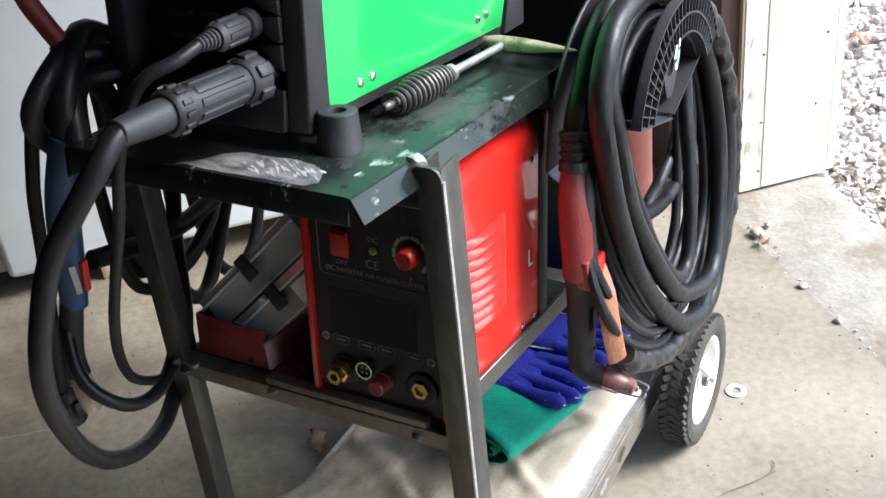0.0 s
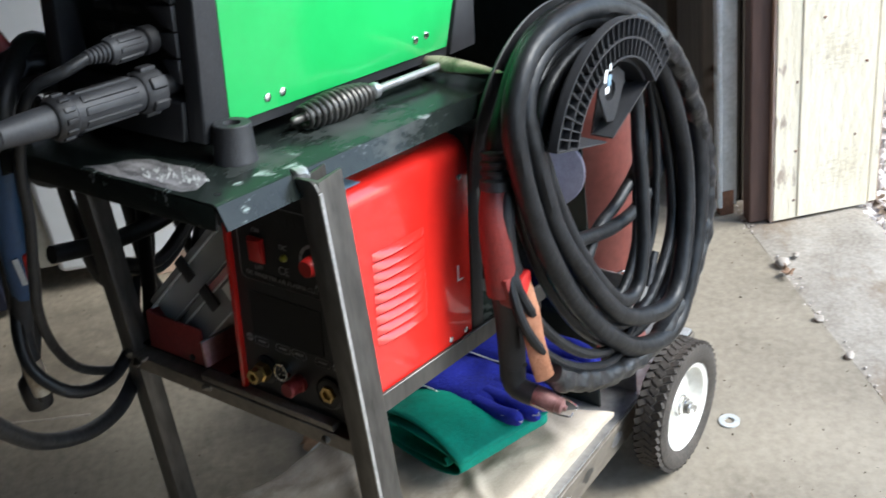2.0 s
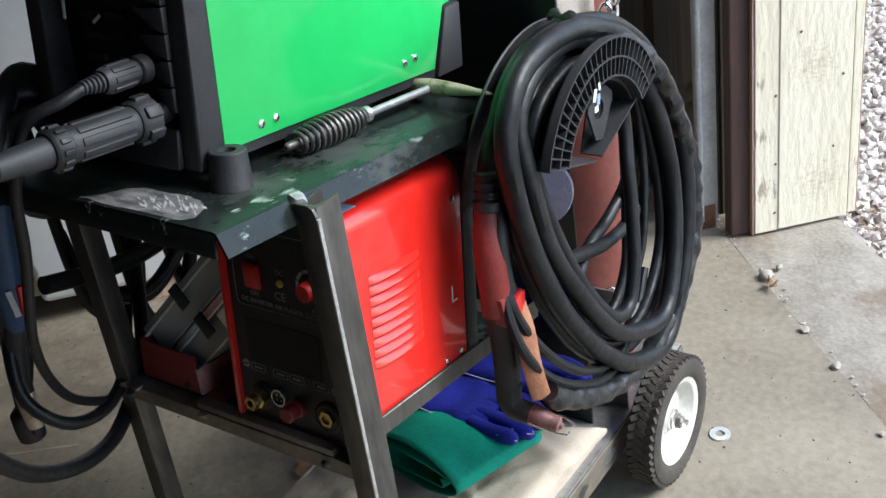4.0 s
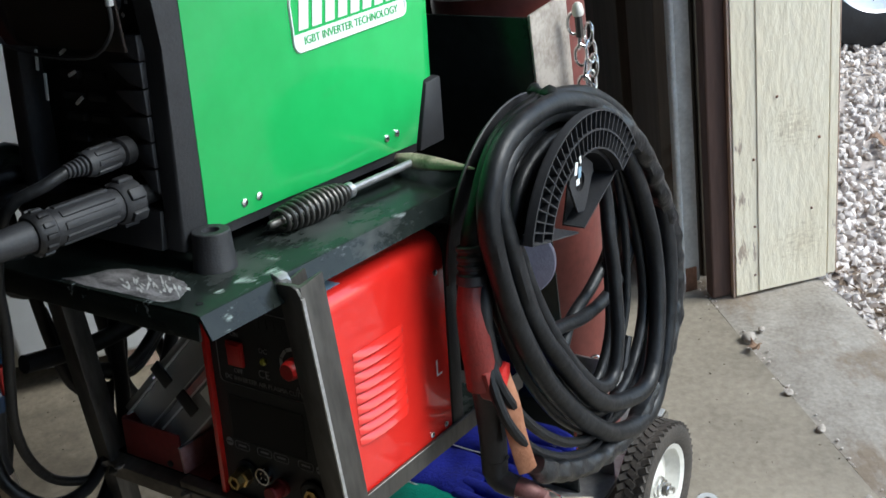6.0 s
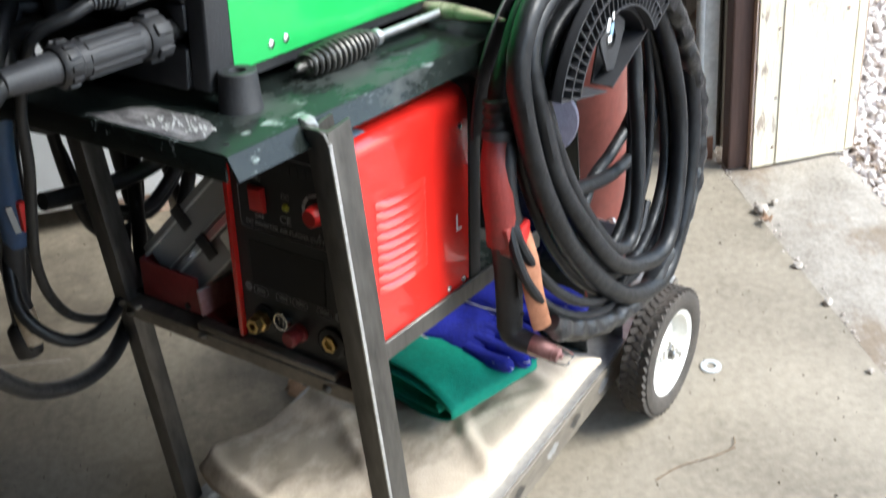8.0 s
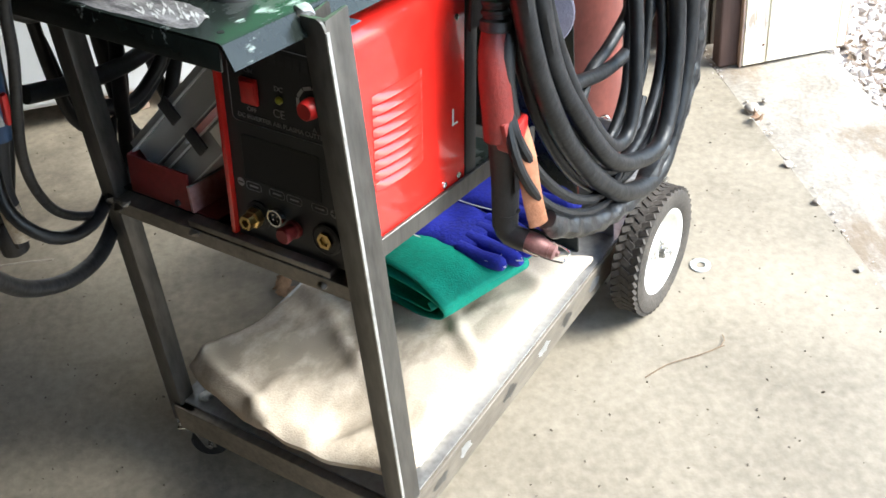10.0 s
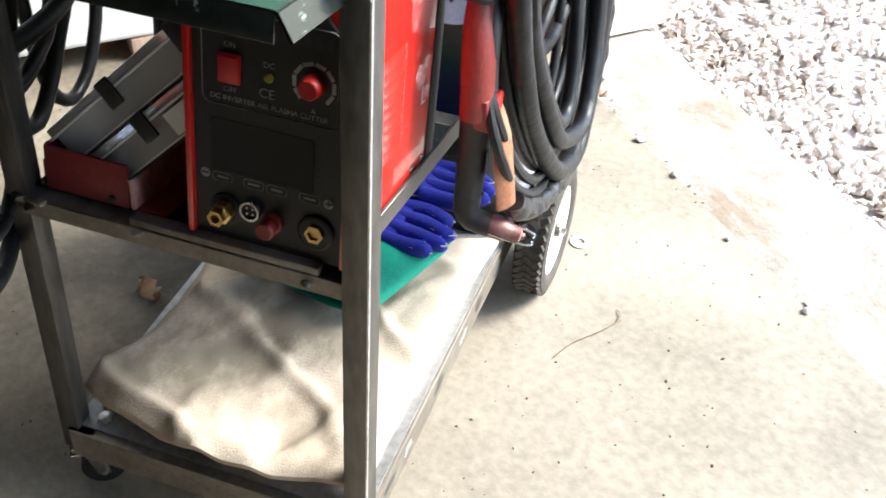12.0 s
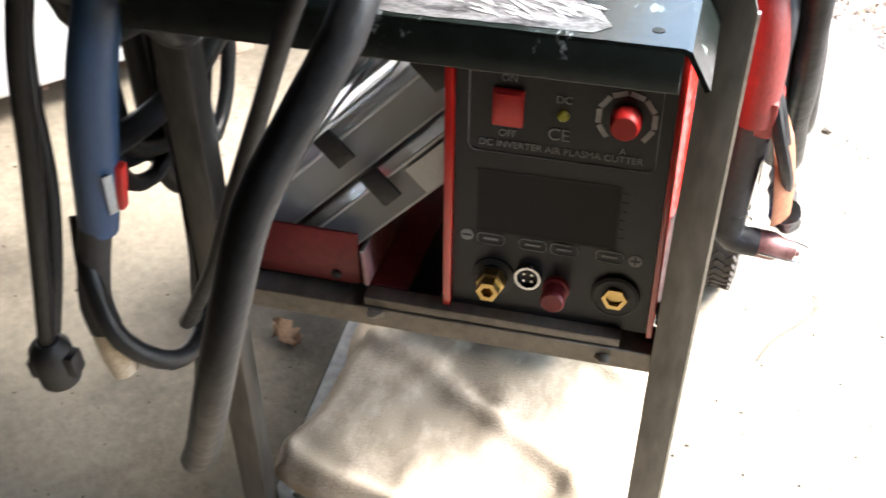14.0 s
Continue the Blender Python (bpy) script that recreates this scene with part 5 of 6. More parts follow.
part("sleeved_turn", sweep(SLEEVE, lambda q: 0.0128 * min(1.0, 0.35 + q * 9), 16, step=0.005, wave=gathers), M_sleeve, coil, "crinkled leather sleeved lead")
part("torch_lead", sweep([(0.045, 0.227, 0.672), (0.045, 0.233, 0.698), (0.046, 0.258, 0.730), (0.046, 0.281, 0.756), (0.046, 0.318, 0.777), (0.048, 0.371, 0.783), (0.05, 0.436, 0.773), (0.054, 0.503, 0.748), (0.060, 0.572, 0.690), (0.068, 0.615, 0.60), (0.076, 0.622, 0.50), (0.085, 0.585, 0.41), (0.092, 0.52, 0.36)], 0.0118, 12), M_cable, coil)
part("cross_lead", sweep([(0.085, 0.285, 0.545), (0.075, 0.330, 0.532), (0.07, 0.411, 0.502), (0.066, 0.488, 0.492), (0.064, 0.545, 0.512), (0.062, 0.585, 0.56)], 0.0085, 10), M_cable, coil)
part("cross_lead", sweep([(0.07, 0.350, 0.495), (0.06, 0.395, 0.507), (0.058, 0.454, 0.516), (0.056, 0.513, 0.540), (0.055, 0.555, 0.60)], 0.0075, 10), M_cable, coil)
part("thin_lead", sweep([(0.060, 0.205, 0.575), (0.075, 0.192, 0.530), (0.088, 0.196, 0.487), (0.095, 0.227, 0.438), (0.100, 0.285, 0.389), (0.098, 0.356, 0.356), (0.09, 0.44, 0.37), (0.08, 0.50, 0.42)], 0.0058, 9), M_cable, coil)
part("thin_lead", sweep([(0.058, 0.212, 0.580), (0.074, 0.202, 0.540), (0.086, 0.221, 0.486), (0.092, 0.262, 0.431), (0.096, 0.315, 0.388), (0.094, 0.387, 0.364), (0.085, 0.46, 0.39)], 0.0062, 9), M_cable, coil)
part("tie_strap", sweep([(0.072, 0.388, 0.795), (0.062, 0.390, 0.799), (0.052, 0.393, 0.796), (0.043, 0.396, 0.799), (0.034, 0.399, 0.794)], lambda q: 0.0055 + 0.002 * math.sin(9 * q), 9, flat=0.5, step=0.004, wave=lambda i, k: 1 + 0.3 * noise.noise((i * 0.8, k * 1.1, 3))), M_black, coil)

# ---- plasma torch hanging below the coil ----
tor = thing("plasma_torch", "red and black plasma torch with copper nozzle hanging at the coil", "plasma torch")
T = [Vector(p) for p in ((0.045, 0.227, 0.690), (0.049, 0.216, 0.657), (0.052, 0.203, 0.615), (0.054, 0.202, 0.565), (0.053, 0.209, 0.500), (0.051, 0.208, 0.450), (0.050, 0.205, 0.412))]
part("lead_boot", sweep([T[0], T[0].lerp(T[1], 0.5), T[1]], 0.0130, 14), M_rubber, tor)
for k in range(4):
    part("boot_ring", lathe([(0.0134, -0.003), (0.0148, -0.0015), (0.0148, 0.0015), (0.0134, 0.003)], 18, towards(T[0].lerp(T[1], 0.1 + 0.27 * k), T[1] - T[0])), M_rubber, tor)
part("collar", lathe([(0.0138, -0.006), (0.0160, -0.004), (0.0160, 0.005), (0.0138, 0.007)], 20, towards(T[1], T[2] - T[1])), M_grey, tor)
part("red_shell", sweep([T[1], T[1].lerp(T[2], 0.5) + Vector((0.001, -0.003, 0)), T[2] + Vector((0.002, -0.002, 0)), T[3] + Vector((0.002, -0.004, 0.0)), T[3] + Vector((0.001, -0.006, -0.030))], lambda q: 0.0135 + 0.0045 * math.sin(2.6 * q), 16, flat=0.82), M_torchred, tor, "dusty red handle shell")
part("inlay", sweep([T[1] + Vector((0.008, 0.007, -0.008)), T[2] + Vector((0.011, 0.006, 0.012)), T[2] + Vector((0.011, 0.004, -0.016)), T[3] + Vector((0.010, 0.008, 0.0)), T[3] + Vector((0.008, 0.016, -0.012))], lambda q: 0.0105 - 0.002 * q, 12), M_rubber, tor, "black handle inlay")
part("lower_grip", sweep([T[3] + Vector((0, 0.004, -0.030)), T[4], T[5], T[6]], lambda q: 0.0172 - 0.0022 * q, 16, flat=0.88), M_rubber, tor)
part("red_tongue", prism([(0.186, 0.560), (0.216, 0.560), (0.208, 0.524), (0.198, 0.517), (0.190, 0.525)], 0.0555, 0.0705, "x", 0.0025), M_torchred, tor)
part("trigger", prism([(0.205, 0.548), (0.222, 0.556), (0.228, 0.551), (0.226, 0.540), (0.216, 0.527), (0.206, 0.522)], 0.060, 0.0755, "x", 0.003), M_redplastic, tor, "red trigger guard")
for k, p in enumerate((T[4] + Vector((0.0158, -0.002, 0.010)), T[5] + Vector((0.0148, 0.001, -0.016)))):
    part("grip_screw", lathe([(0.0030, 0), (0.0030, 0.0008), (0.0016, 0.0008)], 12, towards(p, (1, -0.2, 0))), M_display, tor)
part("grip_label", box(-0.0003, 0.0003, -0.0055, 0.0055, -0.014, 0.014, m=Matrix.Translation(T[4].lerp(T[5], 0.45) + Vector((0.0163, -0.002, 0)))), M_display, tor)
HD2 = Vector((0.052, 0.004, -0.010))
HB = Vector((0.049, 0.204, 0.402))
part("head", sweep([T[5].lerp(T[6], 0.5), T[6], HB + HD2 * 0.15, HB + HD2 * 0.55], lambda s: 0.0142 - 0.001 * s, 14), M_rubber, tor)
part("shield_cup", lathe([(0.0118, 0), (0.0130, 0.003), (0.0130, 0.018), (0.0095, 0.026), (0.0095, 0.030)], 22, towards(HB + HD2 * 0.5, HD2)), M_copper, tor, "copper coloured shield cup")
part("nozzle_tip", lathe([(0.0085, 0.030), (0.0085, 0.036), (0.004, 0.038), (0.0035, 0.041)], 16, towards(HB + HD2 * 0.5, HD2)), M_copper, tor)
mh2 = towards(HB + HD2 * 0.5, HD2)
for s in (-1, 1):
    part("standoff_wire", sweep([mh2 @ Vector((s * 0.0138, 0, 0.004)), mh2 @ Vector((s * 0.0142, 0, 0.03)), mh2 @ Vector((s * 0.010, 0, 0.050)), mh2 @ Vector((s * 0.003, 0, 0.050))], 0.0011, 6), M_chrome, tor)
single("leather_strip", sweep([(0.066, 0.218, 0.540), (0.081, 0.208, 0.512), (0.087, 0.202, 0.485), (0.091, 0.202, 0.455), (0.093, 0.207, 0.424)], 0.0110, 10, flat=0.16), M_leather, "tan leather strip tied to the torch lead", "leather strip")

# ---- gas cylinder ----
cyl = thing("gas_cylinder", "maroon painted gas cylinder standing on the cart behind the shelf", "gas cylinder", CART.copy())
CX, CY, CR = -0.122, 0.630, 0.100
part("shell", lathe([(CR - 0.012, TZ + 0.004), (CR, TZ + 0.015), (CR, 1.02), (CR - 0.006, 1.07), (CR * 0.75, 1.13), (CR * 0.45, 1.17), (0.036, 1.185), (0.036, 1.215)], 48, Matrix.Translation((CX, CY, 0))), M_cyl, cyl)
part("neck_ring", lathe([(0.030, 1.21), (0.040, 1.212), (0.040, 1.24), (0.030, 1.245)], 28, Matrix.Translation((CX, CY, 0))), M_steel, cyl)
part("valve", lathe([(0.014, 1.24), (0.014, 1.29), (0.022, 1.295), (0.022, 1.31), (0.01, 1.315)], 20, Matrix.Translation((CX, CY, 0))), M_brass, cyl)
hs = []
for k in range(26):
    a = radians(-165 + 205 * k / 25)
    hs.append(CART @ Vector((CX + (CR + 0.010) * math.cos(a), CY + (CR + 0.010) * math.sin(a), 0.856 + 0.02 * k / 25)))
tagged(part("gas_hose", sweep([CART @ Vector((-0.27, 0.47, 0.80))] + hs + [CART @ Vector((0.02, 0.72, 0.92))], 0.0095, 12), M_hose), "clear braided gas hose wrapped round the cylinder", "hose")
# safety chain
ch = thing("safety_chain", "zinc plated safety chain hanging from the cradle", "chain", pose(0.002, 0.0, -0.026))
for k in range(9):
    mm = pose(0.000 + 0.008 * math.sin(k * 0.5), 0.575 + 0.006 * (k % 2), 0.838 - 0.020 * k, 8, 4, 90 * (k % 2) + 20)
    part("link", sweep([(0.0065, 0, 0.008), (0, 0, 0.0145), (-0.0065, 0, 0.008), (-0.0065, 0, -0.008), (0, 0, -0.0145), (0.0065, 0, -0.008)], 0.0021, 7, closed=True, step=0.004), M_chrome, ch, m=mm)
for k in range(7):
    mm = pose(0.014 + 0.004 * math.sin(k), 0.585 - 0.004 * (k % 2), 0.822 - 0.020 * k, -6, 4, 90 * (k % 2) - 25)
    part("link", sweep([(0.0065, 0, 0.008), (0, 0, 0.0145), (-0.0065, 0, 0.008), (-0.0065, 0, -0.008), (0, 0, -0.0145), (0.0065, 0, -0.008)], 0.0021, 7, closed=True, step=0.004), M_chrome, ch, m=mm)
for k in range(6):
    mm = pose(-0.008 + 0.006 * math.sin(k * 1.1), 0.562 + 0.004 * (k % 2), 0.345 - 0.017 * k, 10, 6, 90 * (k % 2) + 30)
    part("link", sweep([(0.0065, 0, 0.008), (0, 0, 0.0145), (-0.0065, 0, 0.008), (-0.0065, 0, -0.008), (0, 0, -0.0145), (0.0065, 0, -0.008)], 0.0021, 7, closed=True, step=0.004), M_chrome, ch, m=mm)
part("bolt", rod((0.008, 0.574, 0.822), (0.008, 0.574, 0.851), 0.005, 8), M_steel, ch)
part("bolt_tip", lathe([(0.0065, 0), (0.0075, 0.004), (0.006, 0.013), (0.003, 0.016)], 14, Matrix.Translation((0.008, 0.574, 0.849))), M_rim, ch, "pale bolt cap")

# ---- bottom tray: canvas, cloth, gloves ----
def sheet(fn, nx, ny, thick, material, name, label, category, m=None):
    bm = bmesh.new()
    top = [[bm.verts.new(fn(i / nx, j / ny, 0)) for i in range(nx + 1)] for j in range(ny + 1)]
    bot = [[bm.verts.new(fn(i / nx, j / ny, thick)) for i in range(nx + 1)] for j in range(ny + 1)]
    for j in range(ny):
        for i in range(nx):
            bm.faces.new((top[j][i], top[j][i + 1], top[j + 1][i + 1], top[j + 1][i]))
            bm.faces.new((bot[j][i], bot[j + 1][i], bot[j + 1][i + 1], bot[j][i + 1]))
    for j in range(ny):
        bm.faces.new((top[j][0], top[j + 1][0], bot[j + 1][0], bot[j][0]))
        bm.faces.new((top[j][nx], bot[j][nx], bot[j + 1][nx], top[j + 1][nx]))
    for i in range(nx):
        bm.faces.new((top[0][i], bot[0][i], bot[0][i + 1], top[0][i + 1]))
        bm.faces.new((top[ny][i], top[ny][i + 1], bot[ny][i + 1], bot[ny][i]))
    return single(name, bm, material, label, category, m)


def edge_drop(u, v, w=0.05, h=0.014):
    d = min(u, v, 1 - u, 1 - v)
    return h * (1 - min(1, d / w)) ** 2


def upper_canvas(u, v, t):
    fl, fr_, bl, br = Vector((-0.347, 0.024)), Vector((0.010, 0.006)), Vector((-0.312, 0.228)), Vector((0.018, 0.470))
    p = (fl * (1 - u) + fr_ * u) * (1 - v) + (bl * (1 - u) + br * u) * v
    p.y -= 0.034 * math.sin(math.pi * u) * (1 - v) ** 3
    w = noise.noise((p.x * 9, p.y * 9, 1.0))
    p2 = p + Vector((noise.noise((p.x * 14, p.y * 14, 3)), noise.noise((p.x * 14, p.y * 14, 8)))) * 0.008
    fold = 0.007 * max(0, math.sin(p.x * 24 + p.y * 40 + 2.6 * w)) ** 3 + 0.004 * max(0, math.sin(p.x * 52 - p.y * 30 + 3.0 * w)) ** 2 - 0.005 * math.exp(-((p.x + 0.105) / 0.018) ** 2 - ((p.y - 0.015) / 0.035) ** 2) + 0.006 * math.exp(-((p.x + 0.13 + 0.3 * (p.y - 0.05)) / 0.02) ** 2) * max(0, 1 - p.y / 0.14)
    z = 0.170 + 0.013 * w + fold + 0.0015 * noise.noise((p.x * 40, p.y * 40, 2)) - edge_drop(u, v, 0.06, 0.012)
    return Vector((p2.x, p2.y, z - t))


def lower_canvas(u, v, t):
    fl, fr_, bl, br = Vector((-0.326, 0.100)), Vector((0.000, 0.050)), Vector((-0.338, 0.292)), Vector((0.008, 0.480))
    p = (fl * (1 - u) + fr_ * u) * (1 - v) + (bl * (1 - u) + br * u) * v
    z = 0.150 + 0.006 * noise.noise((p.x * 12, p.y * 12, 6)) - edge_drop(u, v, 0.05, 0.010)
    return Vector((p.x + 0.006 * noise.noise((p.x * 16, p.y * 16, 4)), p.y + 0.006 * noise.noise((p.x * 16, p.y * 16, 7)), max(TZ + 0.0038, z - t)))


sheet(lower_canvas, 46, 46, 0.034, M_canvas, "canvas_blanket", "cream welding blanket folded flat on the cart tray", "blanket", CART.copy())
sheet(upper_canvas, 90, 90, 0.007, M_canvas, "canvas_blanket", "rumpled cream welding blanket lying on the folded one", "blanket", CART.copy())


def folded_cloth():
    """Flattened roll: layers wound in the x-z plane, pulled along y."""
    bm = bmesh.new()
    line = []
    for k in range(120):
        f = k / 119
        a = 2 * math.pi * 2.0 * f + 0.5
        rx, rz = 0.098 - 0.040 * f, 0.037 - 0.022 * f
        x = rx * math.copysign(abs(math.cos(a)) ** 0.75, math.cos(a))
        z = rz * math.sin(a)
        line.append((x, z))
    ny = 14
    rows = []
    for j in range(ny + 1):
        v = j / ny
        row = []
        for i, (x, z) in enumerate(line):
            n1 = noise.noise((x * 14, v * 3.0, z * 20))
            yy = 0.150 * v + 0.012 * noise.noise((x * 9, 1.7, i * 0.02)) * (1 if j in (0, ny) else 0.6)
            row.append(bm.verts.new((x + 0.05 * v * 0.3 + 0.004 * n1, yy, z + 0.038 + 0.006 * n1 - 0.006 * v)))
        rows.append(row)
    for a, b in zip(rows, rows[1:]):
        for i in range(len(line) - 1):
            bm.faces.new((a[i], a[i + 1], b[i + 1], b[i]))
    return bm


gc = single("folded_cloth", folded_cloth(), M_teal, "bright green cotton cloth rolled up on the blanket", "cloth", pose(-0.142, 0.232, 0.176, 0, 0, -11))
sol = gc.modifiers.new("thickness", "SOLIDIFY")
sol.thickness = 0.0028


def glove(m, seed, label, spread=1.0):
    """Gauntlet, palm and fingers lying flat along y, with piped seams."""
    g = thing("work_glove", label, "glove", m, "leather gloves")

    def ripple(p, k):
        return p + Vector((0.005 * noise.noise((p.y * 22, p.x * 15, seed)), 0.004 * noise.noise((p.x * 25, p.y * 12, seed + 4)), 0.008 * noise.noise((p.x * 20 + seed, p.y * 17, k))))
    # gauntlet and palm: one flattened sleeve, widest at the cuff
    bm = bmesh.new()
    rings = []
    nr, ns = 26, 36
    for i in range(nr + 1):
        u = i / nr
        half = 0.066 - 0.016 * min(1, u / 0.55) + 0.006 * math.sin(3.1 * max(0, u - 0.5) * 2)
        th = 0.010 + 0.007 * math.sin(math.pi * u) + 0.003 * noise.noise((u * 5, seed, 1))
        ring = []
        for k in range(ns):
            a = 2 * math.pi * k / ns
            c, q = math.cos(a), math.sin(a)
            x = half * math.copysign(abs(c) ** 0.7, c)
            z = th * math.copysign(abs(q) ** 0.8, q)
            ring.append(bm.verts.new(ripple(Vector((x, 0.150 * u, 0.016 + z)), 2.0)))
        rings.append(ring)
    for a, b in zip(rings, rings[1:]):
        for k in range(ns):
            bm.faces.new((a[k], a[(k + 1) % ns], b[(k + 1) % ns], b[k]))
    bm.faces.new(rings[0])
    bm.faces.new(list(reversed(rings[-1])))
    part("palm", bm, M_blue, g)
    for k in range(4):
        x0 = (-0.042 + 0.028 * k)
        ln = (0.070, 0.082, 0.080, 0.066)[k]
        tip = Vector((x0 * spread * 1.12, 0.142 + ln, 0.014))
        pts = [ripple(Vector((x0, 0.125, 0.017)), 2.0), ripple(Vector((x0 * 1.03, 0.145 + ln * 0.4, 0.019)), 2.0), ripple(Vector((x0 * spread * 1.08, 0.142 + ln * 0.8, 0.016)), 2.0), tip]
        f = part("finger", sweep(pts, lambda q: 0.0150 * (1 - max(0, q - 0.72) ** 2 * 6.5) + 0.0005, 14, flat=0.85), M_blue, g)
        part("piping", sweep([p + Vector((0.011, 0, 0.008)) for p in pts[:-1]] + [tip + Vector((0.002, 0.004, 0.004)), pts[2] + Vector((-0.011, 0, 0.007))], 0.0011, 5), M_seam, f, "white seam")
    for x in (-1, 1):
        part("piping", sweep([ripple(Vector((x * (0.063 - 0.012 * q), 0.150 * q, 0.022)), 2.0) for q in (0, 0.25, 0.5, 0.75, 1)], 0.0012, 5), M_seam, g, "white piping")
    part("piping", sweep([ripple(Vector((-0.060 + 0.020 * q, 0.004, 0.0275)), 2.0) for q in range(7)], 0.0012, 5), M_seam, g, "white piping")
    return g


SLIM = Matrix.Diagonal((0.78, 0.88, 0.9, 1))
glove(pose(-0.205, 0.356, 0.228, 0, 3, -94) @ SLIM, 1.0, "blue suede welding glove with white seams on the green cloth", 0.9)
glove(pose(-0.180, 0.432, 0.240, 0, -2, -91) @ SLIM, 2.0, "blue suede welding glove partly under the torch", 0.9)

# ---- left of the cutter: tray and clear case ----
RACK = pose(0.022, 0.0, 0.479, -9, 0, 0) @ pose(0, 0, -0.456)
tray = thing("parts_tray", "oxide red steel tray on the middle shelf", "tray", RACK.copy())
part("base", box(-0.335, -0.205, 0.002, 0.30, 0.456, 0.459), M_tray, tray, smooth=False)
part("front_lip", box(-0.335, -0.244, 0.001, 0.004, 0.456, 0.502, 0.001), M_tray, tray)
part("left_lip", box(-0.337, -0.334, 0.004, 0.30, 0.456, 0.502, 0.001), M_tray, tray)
# Pink wall and bright edge carry painted light on the red tray.
part("side_wall", prism([(-0.2385, 0.4592), (-0.2350, 0.4592), (-0.2385, 0.4890), (-0.2415, 0.4890)], -0.003, 0.30, "y", 0.0006), M_traylit, tray, "red side wall, its lit look in the pink colour")
part("side_wall_edge", prism([(-0.2415, 0.4892), (-0.2385, 0.4892), (-0.2388, 0.4905), (-0.2413, 0.4905)], -0.003, 0.30, "y"), M_bright, tray, "steel-white top edge, painted as lit")
part("screw", lathe([(0.004, 0), (0.004, 0.002), (0.002, 0.003)], 10, towards((-0.262, 0.001, 0.463), (0, -1, 0))), M_black, tray)


def organizer(m, label, seed):
    """A clear compartment box with a ribbed lid and two black latches on its front."""
    case = thing("organizer_case", label, "case", m, "organizer cases")
    W, D, H = 0.262, 0.20, 0.040
    part("tub_base", box(0.004, W - 0.004, 0.004, D - 0.004, -H, -H + 0.002), M_palecase, case, smooth=False)
    for a in ((0.004, 0.006, 0.004, D - 0.004), (W - 0.006, W - 0.004, 0.004, D - 0.004), (0.006, W - 0.006, 0.004, 0.006), (0.006, W - 0.006, D - 0.006, D - 0.004)):
        part("tub_wall", box(*a, -H + 0.002, -0.0105), M_clear, case, "clear tub wall", smooth=False)
    lid = part("lid", box(0, W, 0, D, -0.0100, 0.0, 0.0025), M_clear, case, "clear ribbed lid")
    for k in range(3):
        part("lid_rib", box(0.014 + 0.082 * k, 0.080 + 0.082 * k, 0.018, D - 0.018, 0.0003, 0.0022, 0.001), M_clear, lid)
    # Pale strips paint the bright highlights along the clear lid's edges.
    for a in ((-0.001, W + 0.001, -0.0022, -0.0004), (-0.0022, -0.0004, 0.0, D), (W + 0.0004, W + 0.0022, 0.0, D)):
        part("lid_edge", box(*a, -0.0110, -0.0085, 0.0006), M_palecase, lid, "pale lid edge painted as its highlight")
    for k in range(1, 4):
        part("divider", box(W * k / 4, W * k / 4 + 0.0014, 0.008, D - 0.008, -H + 0.002, -0.012), M_palecase, case, smooth=False)
    for x in (0.088, 0.190):
        part("latch", box(x, x + 0.018, -0.0058, -0.0024, -0.026, 0.002, 0.0012), M_black, case, "black latch")
    rr = random.Random(seed)
    for k in range(16):
        part("small_part", lump((rr.uniform(0.02, W - 0.02), rr.uniform(0.02, D - 0.02), -H + 0.010), rr.uniform(0.006, 0.011), k + seed, 1, 0.8), (M_grey, M_tray, M_galv, M_white, M_brass)[k % 5], case)
    return case


LEANING = RACK @ pose(-0.338, 0.010, 0.511, 0, -44.5, 0)
organizer(LEANING.copy(), "clear plastic organizer case leaning in the red tray", 3)
lower = organizer(LEANING @ pose(0.006, 0.0, -0.0425), "clear organizer case with red parts under the other one", 8)
part("paper_label", box(0.12, 0.19, -0.0006, 0.0002, -0.037, -0.014), M_white, lower, "paper label with coloured print", smooth=False)
gcap = thing("spray_can", "small brass and black canister behind the clear case", "canister", RACK @ pose(-0.345, 0.26, 0.4595))
part("can", lathe([(0.022, 0), (0.024, 0.004), (0.024, 0.14), (0.02, 0.15), (0.012, 0.155)], 24), M_black, gcap)
part("cap", lathe([(0.011, 0.155), (0.014, 0.157), (0.014, 0.175), (0.009, 0.178)], 18), M_brass, gcap, "brass cap")

# ---- floor litter ----
single("washer", lathe([(0.0075, 0.0), (0.0165, 0.0), (0.0165, 0.0022), (0.0075, 0.0022)], 28, closed=True), M_galv, "large zinc flat washer lying on the concrete", "washer", pose(0.100, 0.690, 0.0004))
single("pebble", lump((0, 0, 0.008), 0.014, 4, 2, 0.6), M_pebble, "grey pebble lying at the floor joint", "pebble", pose(0.010, 1.149, 0.0), "loose pebbles")
rnd = random.Random(21)
for k, (x, y) in enumerate(((0.322, 0.787), (0.130, 1.01), (0.209, 0.927), (0.02, 1.19), (0.46, 0.66))):
    tagged(part("pebble", lump((0, 0, 0.004), rnd.uniform(0.005, 0.010), k + 30, 2, 0.6), M_pebble, m=pose(x, y, 0)), "grey pebble lying at the floor joint", "pebble", "loose pebbles")


